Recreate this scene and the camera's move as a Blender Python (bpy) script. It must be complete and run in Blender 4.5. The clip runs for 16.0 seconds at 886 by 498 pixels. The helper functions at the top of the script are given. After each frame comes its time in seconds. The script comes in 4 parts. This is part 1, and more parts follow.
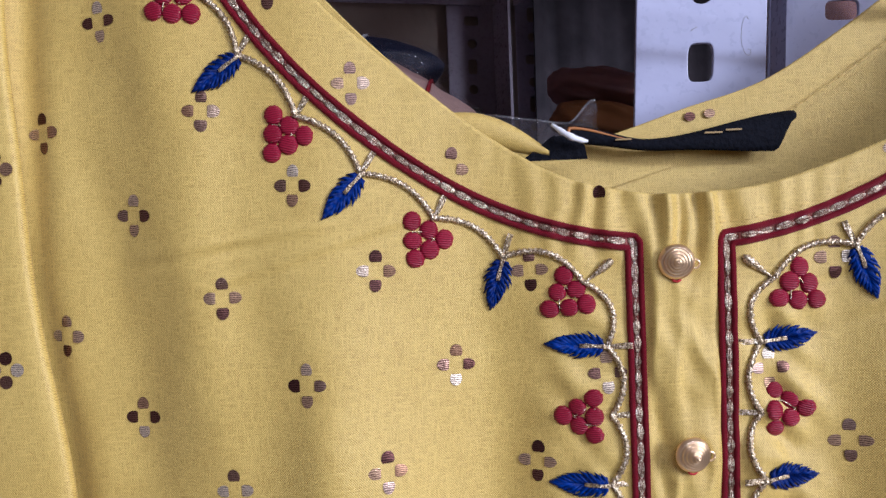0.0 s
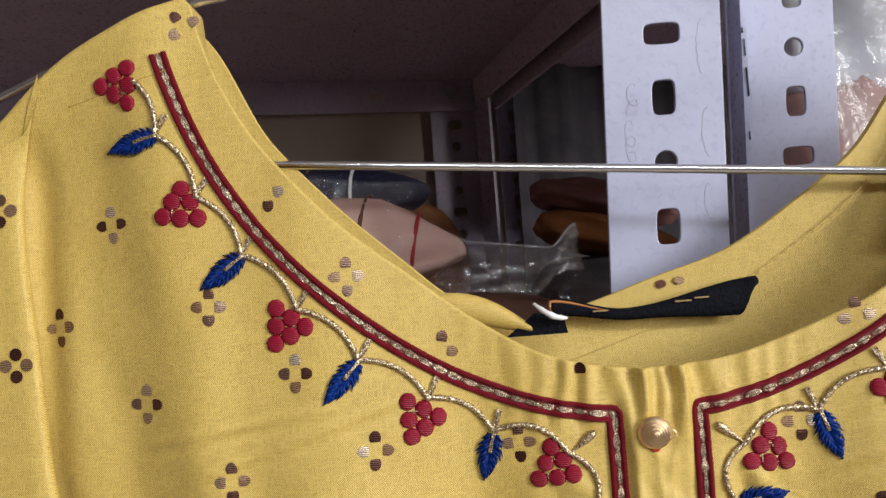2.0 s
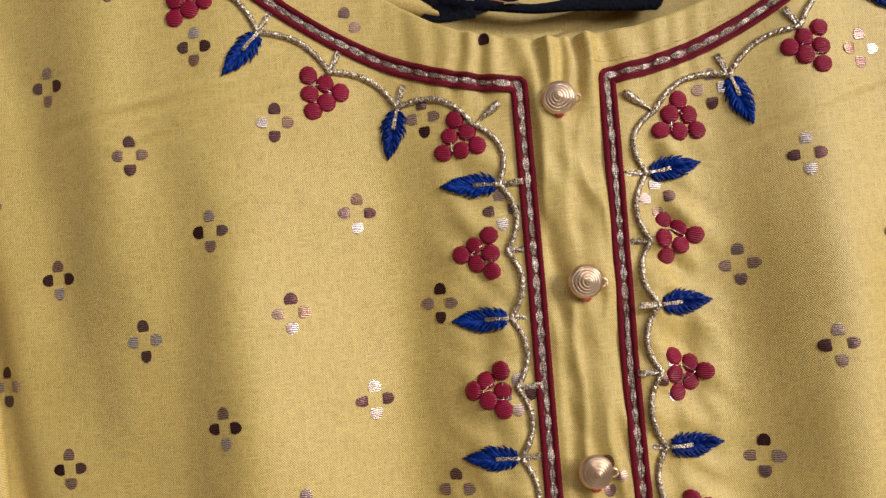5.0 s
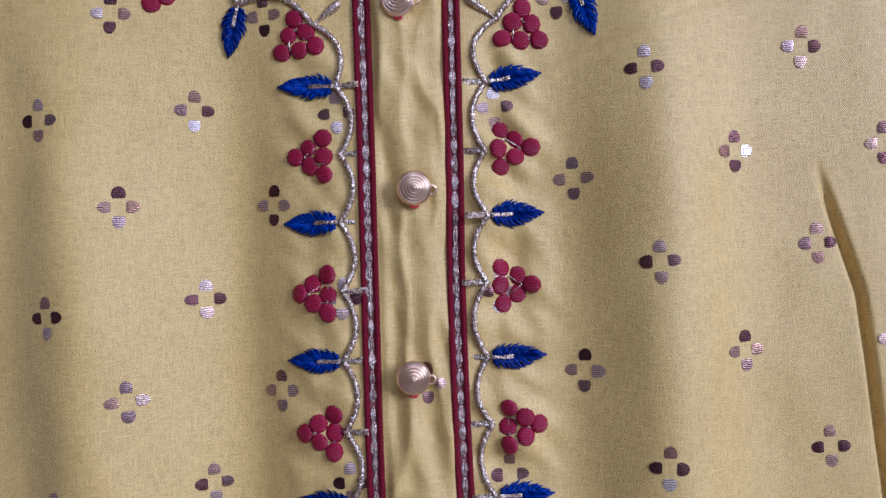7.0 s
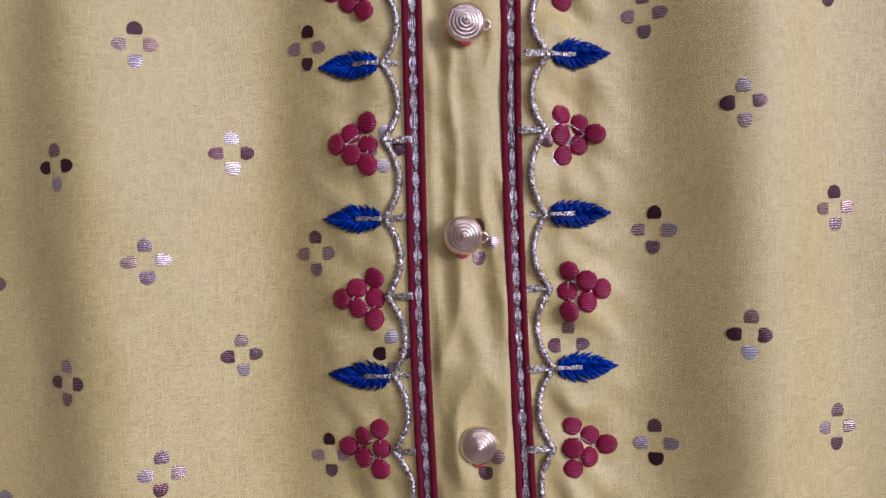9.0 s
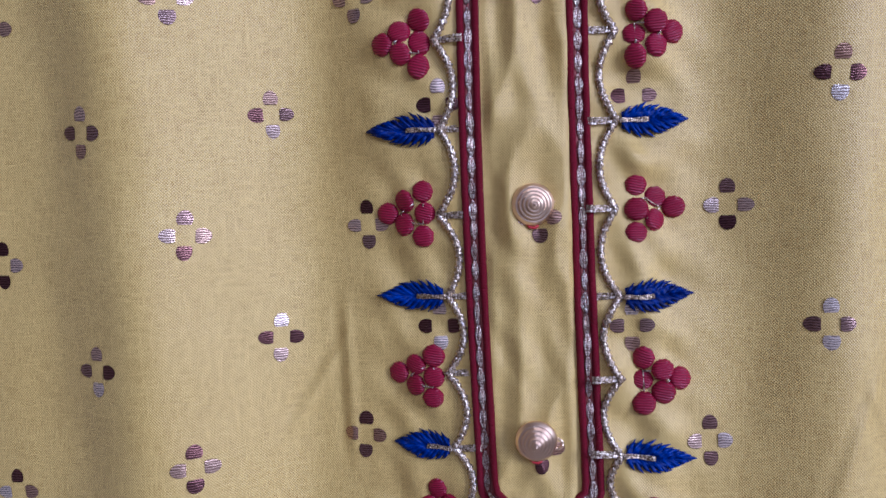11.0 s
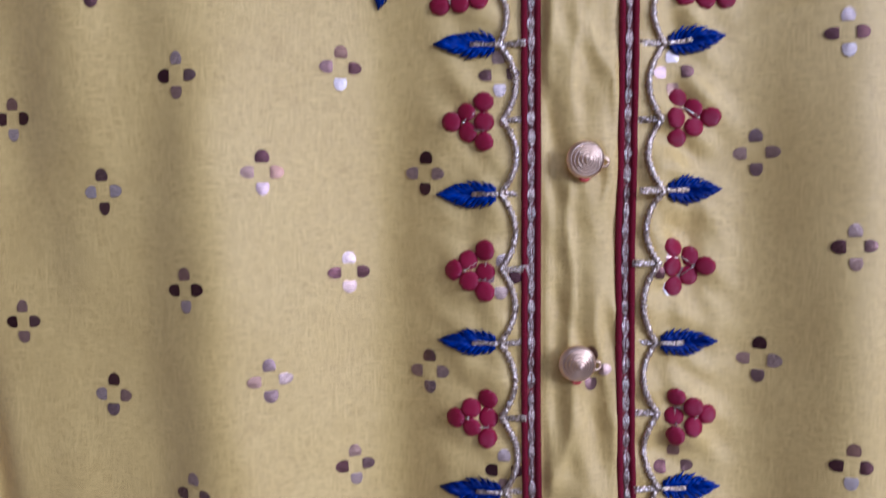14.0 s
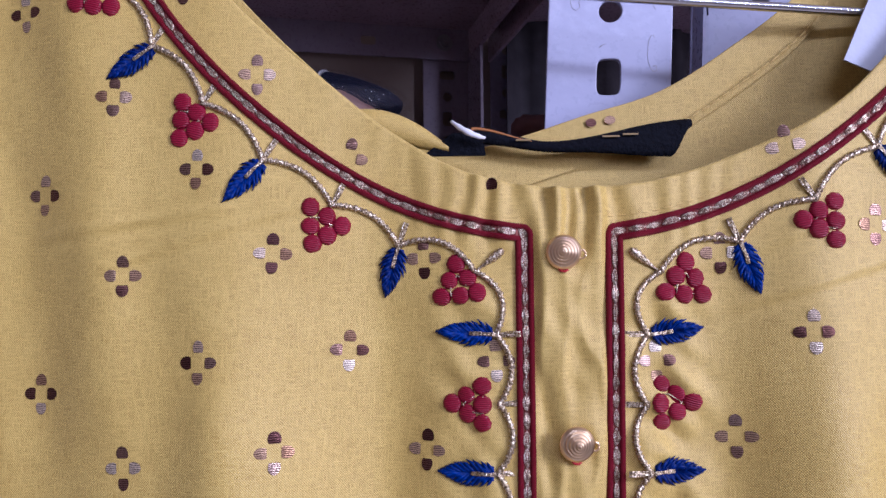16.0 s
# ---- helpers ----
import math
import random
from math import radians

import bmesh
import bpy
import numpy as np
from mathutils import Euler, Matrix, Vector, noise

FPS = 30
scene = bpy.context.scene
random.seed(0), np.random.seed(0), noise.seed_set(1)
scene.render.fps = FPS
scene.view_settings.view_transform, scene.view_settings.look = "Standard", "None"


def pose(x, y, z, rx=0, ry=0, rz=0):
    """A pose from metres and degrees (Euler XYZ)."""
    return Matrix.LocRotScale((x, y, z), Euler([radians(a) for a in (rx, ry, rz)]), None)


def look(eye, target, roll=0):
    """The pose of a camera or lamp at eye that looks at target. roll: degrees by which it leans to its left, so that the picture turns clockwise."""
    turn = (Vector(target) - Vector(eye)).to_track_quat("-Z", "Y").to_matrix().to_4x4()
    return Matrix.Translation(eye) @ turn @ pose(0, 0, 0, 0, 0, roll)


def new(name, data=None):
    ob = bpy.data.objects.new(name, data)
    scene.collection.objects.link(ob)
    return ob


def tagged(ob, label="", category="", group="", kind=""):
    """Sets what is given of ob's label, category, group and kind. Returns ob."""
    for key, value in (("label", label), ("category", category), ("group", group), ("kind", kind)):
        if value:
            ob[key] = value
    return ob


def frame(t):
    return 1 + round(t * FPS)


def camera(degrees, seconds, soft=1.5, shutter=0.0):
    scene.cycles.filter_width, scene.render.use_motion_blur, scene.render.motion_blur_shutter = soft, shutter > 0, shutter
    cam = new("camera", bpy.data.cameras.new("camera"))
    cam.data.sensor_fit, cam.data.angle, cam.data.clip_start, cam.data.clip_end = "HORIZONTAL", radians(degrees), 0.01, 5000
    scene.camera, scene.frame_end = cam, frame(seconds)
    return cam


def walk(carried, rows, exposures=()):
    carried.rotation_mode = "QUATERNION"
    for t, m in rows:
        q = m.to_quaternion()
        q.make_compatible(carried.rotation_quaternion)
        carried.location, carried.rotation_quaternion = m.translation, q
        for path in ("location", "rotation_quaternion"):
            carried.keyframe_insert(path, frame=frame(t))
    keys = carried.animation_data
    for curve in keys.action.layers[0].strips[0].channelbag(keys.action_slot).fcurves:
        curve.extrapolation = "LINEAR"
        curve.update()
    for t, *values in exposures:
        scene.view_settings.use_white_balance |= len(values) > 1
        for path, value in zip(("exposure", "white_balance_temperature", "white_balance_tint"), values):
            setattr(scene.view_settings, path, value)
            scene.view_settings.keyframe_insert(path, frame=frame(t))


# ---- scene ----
cam = camera(57.0, 16.0, soft=1.4, shutter=0.3)
PATH = [
    (0, (-0.0482, -0.1955, 0.0091), (-0.1127, 1.8031, -0.0295), -2.22),
    (0.5, (-0.0476, -0.1960, 0.0162), (-0.1113, 1.8027, -0.0185), -3.28),
    (1, (-0.0529, -0.1984, 0.0200), (-0.1041, 1.8008, -0.0066), -3.76),
    (1.5, (-0.0522, -0.1986, 0.0205), (-0.0863, 1.8010, 0.0434), -4.23),
    (2, (-0.0460, -0.2116, 0.0411), (-0.0800, 1.7860, 0.1334), -4.40),
    (2.5, (-0.0380, -0.2181, 0.0374), (-0.0824, 1.7745, 0.2034), -4.51),
    (3, (-0.0330, -0.2162, 0.0313), (-0.0883, 1.7744, 0.2167), -4.69),
    (3.5, (-0.0263, -0.2159, 0.0071), (-0.0934, 1.7741, 0.1962), -5.05),
    (4, (-0.0256, -0.2185, -0.0151), (-0.1093, 1.7741, 0.1350), -5.24),
    (4.2, (-0.0276, -0.2157, -0.0294), (-0.0987, 1.7766, 0.1301), -5.30),
    (6.3, (-0.0022, -0.1920, -0.0566), (-0.0914, 1.8053, -0.0013), -3.00),
    (6.5, (0.0039, -0.1928, -0.0590), (-0.0832, 1.8048, -0.0117), -2.46),
    (7, (0.0174, -0.1979, -0.0619), (-0.0688, 1.8002, -0.0447), -2.11),
    (7.5, (0.0144, -0.1983, -0.0732), (-0.0660, 1.8001, -0.0756), -2.20),
    (8, (0.0119, -0.1921, -0.0770), (-0.0779, 1.8059, -0.0776), -2.06),
    (8.2, (0.0106, -0.1901, -0.0788), (-0.0834, 1.8077, -0.0855), -2.06),
    (10.3, (-0.0036, -0.1631, -0.1168), (-0.1271, 1.8287, -0.2485), -1.36),
    (10.5, (-0.0049, -0.1632, -0.1225), (-0.1262, 1.8282, -0.2619), -1.36),
    (11, (-0.0048, -0.1642, -0.1321), (-0.1331, 1.8252, -0.2929), -1.35),
    (11.5, (-0.0035, -0.1665, -0.1403), (-0.1383, 1.8207, -0.3216), -1.24),
    (12, (-0.0032, -0.1666, -0.1482), (-0.1402, 1.8169, -0.3642), -1.19),
    (12.5, (-0.0049, -0.1682, -0.1582), (-0.1355, 1.8121, -0.4059), -1.18),
    (13, (-0.0108, -0.1683, -0.1174), (-0.1361, 1.8042, -0.4234), -1.02),
    (13.5, (-0.0262, -0.1778, -0.0781), (-0.1230, 1.8010, -0.3514), -0.74),
    (14, (-0.0203, -0.1849, -0.0531), (-0.1166, 1.8086, -0.1813), -0.72),
    (14.5, (-0.0132, -0.1860, -0.0387), (-0.1172, 1.8108, -0.0817), -0.77),
    (15, (-0.0171, -0.1920, -0.0290), (-0.1083, 1.8052, 0.0248), -0.71),
    (15.5, (-0.0202, -0.1995, -0.0195), (-0.1021, 1.7957, 0.0925), -0.63),
    (16, (-0.0211, -0.1994, -0.0136), (-0.0992, 1.7933, 0.1374), -0.45),
]
EXPOSURES = [
    (0.0, -1.01, 5380, 18),
    (1.5, -1.03, 5750, 14),
    (2.5, -0.92, 6850, 0),
    (4.2, -1.03, 6700, 4),
    (6.3, -1.35, 4650, 33),
    (12.5, -1.33, 4560, 32),
    (14.0, -1.31, 4570, 33),
    (16.0, -1.16, 5100, 32),
]
KEY, TUBE = 88.0, 24.0
walk(cam, [(t, look(eye, target, roll)) for t, eye, target, roll in PATH], EXPOSURES)

# ---- light: daylight from the shop's side, and a long tube high in front of the rack ----
world = bpy.data.worlds.new("shop_air")
scene.world = world
world.use_nodes = True
world.node_tree.nodes["Background"].inputs[0].default_value = (0.72, 0.76, 1.0, 1)
world.node_tree.nodes["Background"].inputs[1].default_value = 0.12


def area(name, eye, target, size_x, size_y, power, colour):
    data = bpy.data.lights.new(name, "AREA")
    data.shape, data.size, data.size_y, data.energy, data.color = "RECTANGLE", size_x, size_y, power, colour
    ob = new(name, data)
    ob.matrix_world = look(eye, target)
    return ob


area("window_light", (1.58, -1.26, 0.42), (0, 0, -0.02), 0.7, 0.9, KEY, (1.0, 0.97, 0.94))
area("tube_light", (0.35, -1.65, 0.88), (0.0, 0.0, 0.03), 1.2, 0.05, TUBE, (0.95, 0.96, 1.0))


# ---- materials ----
def material(name, base, rough=0.6, metal=0.0):
    m = bpy.data.materials.new(name)
    m.use_nodes = True
    b = m.node_tree.nodes["Principled BSDF"]
    b.inputs["Base Color"].default_value = (*base, 1)
    b.inputs["Roughness"].default_value = rough
    b.inputs["Metallic"].default_value = metal
    return m, m.node_tree, b


def node(tree, kind, **values):
    n = tree.nodes.new(kind)
    for key, value in values.items():
        n.inputs[key.replace("_", " ")].default_value = value
    return n


def link(tree, a, b):
    tree.links.new(a, b)


def coords(tree, scale=(1, 1, 1), kind="Object"):
    tex = tree.nodes.new("ShaderNodeTexCoord")
    mp = node(tree, "ShaderNodeMapping", Scale=scale)
    link(tree, tex.outputs[kind], mp.inputs["Vector"])
    return mp.outputs["Vector"]


def noise_tex(tree, vec, scale, detail=4.0):
    n = node(tree, "ShaderNodeTexNoise", Scale=scale, Detail=detail)
    link(tree, vec, n.inputs["Vector"])
    return n.outputs["Fac"]


def ramp(tree, fac, stops):
    r = tree.nodes.new("ShaderNodeValToRGB")
    while len(r.color_ramp.elements) < len(stops):
        r.color_ramp.elements.new(0.5)
    for e, (p, c) in zip(r.color_ramp.elements, stops):
        e.position, e.color = p, (*c, 1)
    link(tree, fac, r.inputs["Fac"])
    return r.outputs["Color"]


def mix(tree, kind, fac, a, b):
    n = tree.nodes.new("ShaderNodeMix")
    n.data_type, n.blend_type = "RGBA", kind
    for sock, value in ((n.inputs[0], fac), (n.inputs[6], a), (n.inputs[7], b)):
        if isinstance(value, (float, int)):
            sock.default_value = value
        elif isinstance(value, tuple):
            sock.default_value = (*value, 1)
        else:
            link(tree, value, sock)
    return n.outputs[2]


def bump(tree, b, height, strength, distance):
    n = node(tree, "ShaderNodeBump", Strength=strength, Distance=distance)
    link(tree, height, n.inputs["Height"])
    link(tree, n.outputs["Normal"], b.inputs["Normal"])


def wave(tree, vec, scale, direction, distortion=0.0):
    n = node(tree, "ShaderNodeTexWave", Scale=scale, Distortion=distortion)
    n.wave_type, n.bands_direction = "BANDS", direction
    n.inputs["Detail"].default_value = 2.0
    n.inputs["Detail Scale"].default_value = 0.6
    link(tree, vec, n.inputs["Vector"])
    return n.outputs["Fac"]


def cloth(name, base, pale, period=0.00054):
    """A plain weave: warp and weft threads with slubs, and slow changes of tone."""
    m, t, b = material(name, base, 0.50)
    vec = coords(t)
    k = 2 * math.pi / 20 / period
    warp, weft = wave(t, vec, k, "X", 2.0), wave(t, vec, k * 0.9, "Z", 2.0)
    slub = mix(t, "LIGHTEN", 1.0, noise_tex(t, coords(t, (2300, 600, 330)), 1.0, 2.0), noise_tex(t, coords(t, (330, 600, 2000)), 1.0, 2.0))
    slow = noise_tex(t, coords(t), 26.0, 3.0)
    tone = mix(t, "MIX", ramp(t, slow, [(0.3, (0, 0, 0)), (0.75, (1, 1, 1))]), base, pale)
    weave = mix(t, "DIFFERENCE", 1.0, warp, weft)
    thread = mix(t, "MIX", 0.6, weave, slub)
    # weave gaps darkened in orange: warm shade between threads, put into the colour
    dark = mix(t, "MULTIPLY", 1.0, tone, ramp(t, thread, [(0.28, (0.55, 0.46, 0.30)), (0.57, (1, 1, 1))]))
    link(t, dark, b.inputs["Base Color"])
    b.inputs["Sheen Weight"].default_value = 0.10
    b.inputs["Sheen Roughness"].default_value = 0.5
    b.inputs["Specular IOR Level"].default_value = 0.60
    bump(t, b, thread, 0.7, 0.00018)
    return m


def threads(name, base, light, rough=0.45, stripe=420.0, direction="X", sheen=0.2, dip=0.55, gloss=0.3):
    """Satin-stitched thread: fine parallel strands with a soft lustre."""
    m, t, b = material(name, base, rough)
    strand = wave(t, coords(t), stripe, direction, 1.5)
    info = t.nodes.new("ShaderNodeObjectInfo")
    geo = t.nodes.new("ShaderNodeNewGeometry")
    vary = mix(t, "MIX", 0.5, info.outputs["Random"], geo.outputs["Random Per Island"])
    tone = mix(t, "MIX", vary, base, light)
    link(t, mix(t, "MULTIPLY", 1.0, tone, ramp(t, strand, [(0.0, (dip, dip, dip)), (0.6, (1, 1, 1))])), b.inputs["Base Color"])
    b.inputs["Sheen Weight"].default_value = sheen
    b.inputs["Specular IOR Level"].default_value = gloss
    bump(t, b, strand, 0.8, 0.00018)
    return m


def metal_thread(name, base, dark, rough=0.32):
    m, t, b = material(name, base, rough, 0.85)
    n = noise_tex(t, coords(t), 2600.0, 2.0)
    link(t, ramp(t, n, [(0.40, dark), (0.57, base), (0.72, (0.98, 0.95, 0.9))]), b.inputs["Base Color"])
    bump(t, b, n, 0.8, 0.0003)
    return m


YELLOW = cloth("yellow_viscose", (0.70, 0.505, 0.125), (0.75, 0.555, 0.150))
INSIDE = cloth("yellow_viscose_inside", (0.70, 0.505, 0.125), (0.75, 0.555, 0.150))
STITCH = material("yellow_thread", (0.72, 0.52, 0.16), 0.5)[0]
CRIMSON = threads("crimson_thread", (0.22, 0.003, 0.020), (0.34, 0.009, 0.038), 0.40, 620.0, "Y", 0.0, 0.68, 0.34)
MAROON = threads("maroon_cord", (0.19, 0.006, 0.016), (0.27, 0.012, 0.028), 0.5, 1500.0, "Z", 0.0, 0.75, 0.2)
GROUND = threads("rust_ground_thread", (0.26, 0.055, 0.04), (0.34, 0.10, 0.07), 0.5)
BLUE = threads("royal_blue_thread", (0.0004, 0.007, 0.075), (0.0010, 0.036, 0.27), 0.42, 240.0, "DIAGONAL", 0.0, 0.7, 0.16)
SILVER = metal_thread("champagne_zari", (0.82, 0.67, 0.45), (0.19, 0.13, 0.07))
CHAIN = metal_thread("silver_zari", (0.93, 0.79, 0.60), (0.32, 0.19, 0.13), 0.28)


def foil_material(name, stops, rough_hi, rough_lo, metal):
    """Foil pressed on the weave: speckled where the threads show through."""
    m, t, b = material(name, (0.5, 0.4, 0.4), 0.34, metal)
    info = t.nodes.new("ShaderNodeObjectInfo")
    tone = ramp(t, info.outputs["Random"], stops)
    vec = coords(t)
    line = wave(t, vec, 640.0, "Z", 6.0)
    worn = mix(t, "MIX", 0.45, noise_tex(t, vec, 1900.0, 3.0), line)
    link(t, mix(t, "MULTIPLY", 1.0, tone, ramp(t, worn, [(0.30, (0.26, 0.22, 0.22)), (0.62, (1, 1, 1))])), b.inputs["Base Color"])
    link(t, ramp(t, worn, [(0.2, (rough_hi,) * 3), (0.8, (rough_lo,) * 3)]), b.inputs["Roughness"])
    bump(t, b, mix(t, "MIX", 0.75, line, worn), 0.5, 0.00012)
    return m


# one foil in two tones: dark and bright reflections are put into the colour
FOIL_DIM = foil_material("foil_dim_reflection", [(0.0, (0.11, 0.042, 0.038)), (0.45, (0.22, 0.10, 0.075)), (0.75, (0.36, 0.22, 0.16)), (1.0, (0.54, 0.39, 0.31))], 0.5, 0.28, 0.8)
FOIL_LIT = foil_material("foil_bright_reflection", [(0.0, (0.45, 0.25, 0.14)), (0.35, (0.58, 0.38, 0.24)), (0.65, (0.76, 0.57, 0.41)), (1.0, (0.96, 0.84, 0.66))], 0.5, 0.32, 0.7)
BUTTON = material("pale_gold_metal", (0.95, 0.72, 0.47), 0.30, 1.0)[0]
RED = material("red_thread", (0.45, 0.02, 0.02), 0.6)[0]


def painted_steel(name, base, spot):
    m, t, b = material(name, base, 0.32)
    vec = coords(t)
    n, fine = noise_tex(t, vec, 60.0, 5.0), noise_tex(t, vec, 420.0, 3.0)
    link(t, ramp(t, n, [(0.25, spot), (0.45, base), (0.8, tuple(min(1, c * 1.06) for c in base))]), b.inputs["Base Color"])
    link(t, ramp(t, fine, [(0.3, (0.22, 0.22, 0.22)), (0.7, (0.42, 0.42, 0.42))]), b.inputs["Roughness"])
    bump(t, b, noise_tex(t, vec, 230.0, 2.0), 0.35, 0.0003)
    return m


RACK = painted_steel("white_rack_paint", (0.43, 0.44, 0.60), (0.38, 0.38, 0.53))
RACK_DULL = painted_steel("dull_rack_paint", (0.34, 0.29, 0.36), (0.26, 0.22, 0.28))
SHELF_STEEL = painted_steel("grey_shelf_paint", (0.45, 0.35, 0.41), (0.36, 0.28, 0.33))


def rough_wall(name, base, other, scale):
    m, t, b = material(name, base, 0.85)
    n = noise_tex(t, coords(t), scale, 6.0)
    link(t, ramp(t, n, [(0.3, base), (0.7, other)]), b.inputs["Base Color"])
    bump(t, b, n, 0.3, 0.004)
    return m


WALL = rough_wall("shop_wall_paint", (0.29, 0.245, 0.22), (0.36, 0.31, 0.28), 9.0)
FLOOR = rough_wall("shop_floor", (0.52, 0.46, 0.41), (0.60, 0.54, 0.48), 14.0)
BOARD = rough_wall("brown_back_board", (0.30, 0.24, 0.20), (0.37, 0.30, 0.25), 25.0)
CHROME = material("bright_steel_wire", (0.74, 0.75, 0.8), 0.2, 1.0)[0]
ZINC = material("zinc_bolt", (0.4, 0.4, 0.42), 0.35, 1.0)[0]
PENCIL = material("pencil_grey", (0.38, 0.37, 0.42), 0.6)[0]
INK = material("dark_ink", (0.03, 0.03, 0.05), 0.5)[0]
WHITE_CARD = rough_wall("white_card", (0.58, 0.61, 0.74), (0.62, 0.65, 0.77), 60.0)
CARD_EDGE = material("grey_card_edge", (0.42, 0.38, 0.36), 0.8)[0]
LABEL_BLACK = rough_wall("black_satin_label", (0.003, 0.0032, 0.006), (0.006, 0.007, 0.012), 900.0)
LABEL_BLACK.node_tree.nodes["Principled BSDF"].inputs["Specular IOR Level"].default_value = 0.12
LABEL_ORANGE = material("copper_label_thread", (0.42, 0.16, 0.04), 0.45)[0]
LABEL_GOLD = material("gold_label_thread", (0.36, 0.24, 0.09), 0.45)[0]
LOOP = material("white_cotton_loop", (0.82, 0.82, 0.84), 0.7)[0]
PEACH = rough_wall("peach_cotton", (0.72, 0.45, 0.38), (0.80, 0.53, 0.45), 45.0)
PINK = rough_wall("pink_cotton", (0.26, 0.13, 0.125), (0.33, 0.17, 0.155), 45.0)
BROWN = rough_wall("brown_cotton", (0.14, 0.055, 0.035), (0.19, 0.08, 0.05), 60.0)
ORANGE = rough_wall("orange_cotton", (0.24, 0.085, 0.02), (0.29, 0.11, 0.03), 60.0)
RED_PRINT = material("red_print", (0.42, 0.02, 0.03), 0.6)[0]
DARK_CLOTH_SHADE = rough_wall("dark_cloth_shade", (0.020, 0.016, 0.022), (0.042, 0.034, 0.042), 60.0)


def dotted_navy():
    m, t, b = material("navy_printed_cotton", (0.012, 0.016, 0.05), 0.6)
    v = node(t, "ShaderNodeTexVoronoi", Scale=330.0)
    link(t, coords(t), v.inputs["Vector"])
    link(t, ramp(t, v.outputs["Distance"], [(0.0, (0.30, 0.34, 0.44)), (0.13, (0.22, 0.26, 0.36)), (0.17, (0.005, 0.008, 0.028)), (1.0, (0.009, 0.013, 0.040))]), b.inputs["Base Color"])
    return m


NAVY = dotted_navy()


def clear_film(name, see, haze, rough=0.12):
    """Thin creased film: mostly see-through, with sharp glints and a little haze."""
    m, t, b = material(name, (0.85, 0.85, 0.88), 0.3)
    out = t.nodes["Material Output"]
    clear = t.nodes.new("ShaderNodeBsdfTransparent")
    shine = node(t, "ShaderNodeBsdfGlossy", Roughness=rough)
    crease = node(t, "ShaderNodeBump", Strength=1.0, Distance=0.012)
    link(t, noise_tex(t, coords(t), 48.0, 5.0), crease.inputs["Height"])
    link(t, crease.outputs["Normal"], shine.inputs["Normal"])
    gloss = node(t, "ShaderNodeMixShader", Fac=haze)
    blend = node(t, "ShaderNodeMixShader", Fac=see)
    link(t, shine.outputs[0], gloss.inputs[1])
    link(t, b.outputs[0], gloss.inputs[2])
    link(t, gloss.outputs[0], blend.inputs[1])
    link(t, clear.outputs[0], blend.inputs[2])
    link(t, blend.outputs[0], out.inputs["Surface"])
    return m


FILM = clear_film("clear_plastic_film", 0.91, 0.04)
BAG_FILM = clear_film("thin_bag_film", 0.74, 0.14)
CLOUDY = clear_film("cloudy_plastic_film", 0.74, 0.6, 0.3)


# ---- mesh helpers ----
def mesh(name, verts, faces, mat, smooth=True):
    me = bpy.data.meshes.new(name)
    me.from_pydata(verts, [], faces)
    me.materials.append(mat)
    if smooth:
        me.polygons.foreach_set("use_smooth", [True] * len(me.polygons))
    me.update()
    return me


def part(name, me, parent=None, label="", m=None, kind="", category=""):
    ob = new(name, me)
    if parent is not None:
        ob.parent = parent
        if parent.type == "EMPTY":
            ob.matrix_parent_inverse = Matrix.Translation(-parent.location)
    if m is not None:
        ob.matrix_basis = m
    return tagged(ob, label, category, "", kind)


def thing(name, at, label, category, group=""):
    ob = new(name)
    ob.location = at
    ob.empty_display_size = 0.02
    return tagged(ob, label, category, group)


def grid_faces(rows, cols, closed=False):
    f = []
    for r in range(rows - 1):
        for c in range(cols if closed else cols - 1):
            d = (c + 1) % cols
            f.append((r * cols + c, r * cols + d, (r + 1) * cols + d, (r + 1) * cols + c))
    return f


def tube(points, radius, sides=8, ply=0.0, pitch=0.002, caps=True, side_dir=Vector((0, -1, 0))):
    """A round cord along points; ply ridges it like a twisted rope."""
    verts, n, run = [], len(points), 0.0
    for i, p in enumerate(points):
        a, b = points[max(i - 1, 0)], points[min(i + 1, n - 1)]
        d = (b - a).normalized()
        u = d.cross(side_dir)
        u = u.normalized() if u.length > 1e-6 else Vector((1, 0, 0))
        w = u.cross(d)
        if i:
            run += (p - points[i - 1]).length
        r = radius[i] if isinstance(radius, (list, tuple)) else radius
        for k in range(sides):
            th = 2 * math.pi * k / sides
            rr = r * (1 + ply * math.cos(2 * th - 2 * math.pi * run / pitch))
            verts.append(p + (u * math.cos(th) + w * math.sin(th)) * rr)
    faces = grid_faces(n, sides, True)
    if caps:
        faces += [tuple(range(sides))[::-1], tuple((n - 1) * sides + k for k in range(sides))]
    return verts, faces


def join(pieces):
    verts, faces = [], []
    for v, f in pieces:
        o = len(verts)
        verts += list(v)
        faces += [tuple(i + o for i in q) for q in f]
    return verts, faces


def box(x0, x1, y0, y1, z0, z1, bevel=0.0):
    bm = bmesh.new()
    bmesh.ops.create_cube(bm, size=1)
    for v in bm.verts:
        v.co = Vector(((x0 + x1) / 2 + v.co.x * (x1 - x0), (y0 + y1) / 2 + v.co.y * (y1 - y0), (z0 + z1) / 2 + v.co.z * (z1 - z0)))
    if bevel:
        bmesh.ops.bevel(bm, geom=bm.edges[:], offset=bevel, segments=2, affect="EDGES")
    bm.verts.index_update()
    out = [v.co.copy() for v in bm.verts], [tuple(v.index for v in f.verts) for f in bm.faces]
    bm.free()
    return out


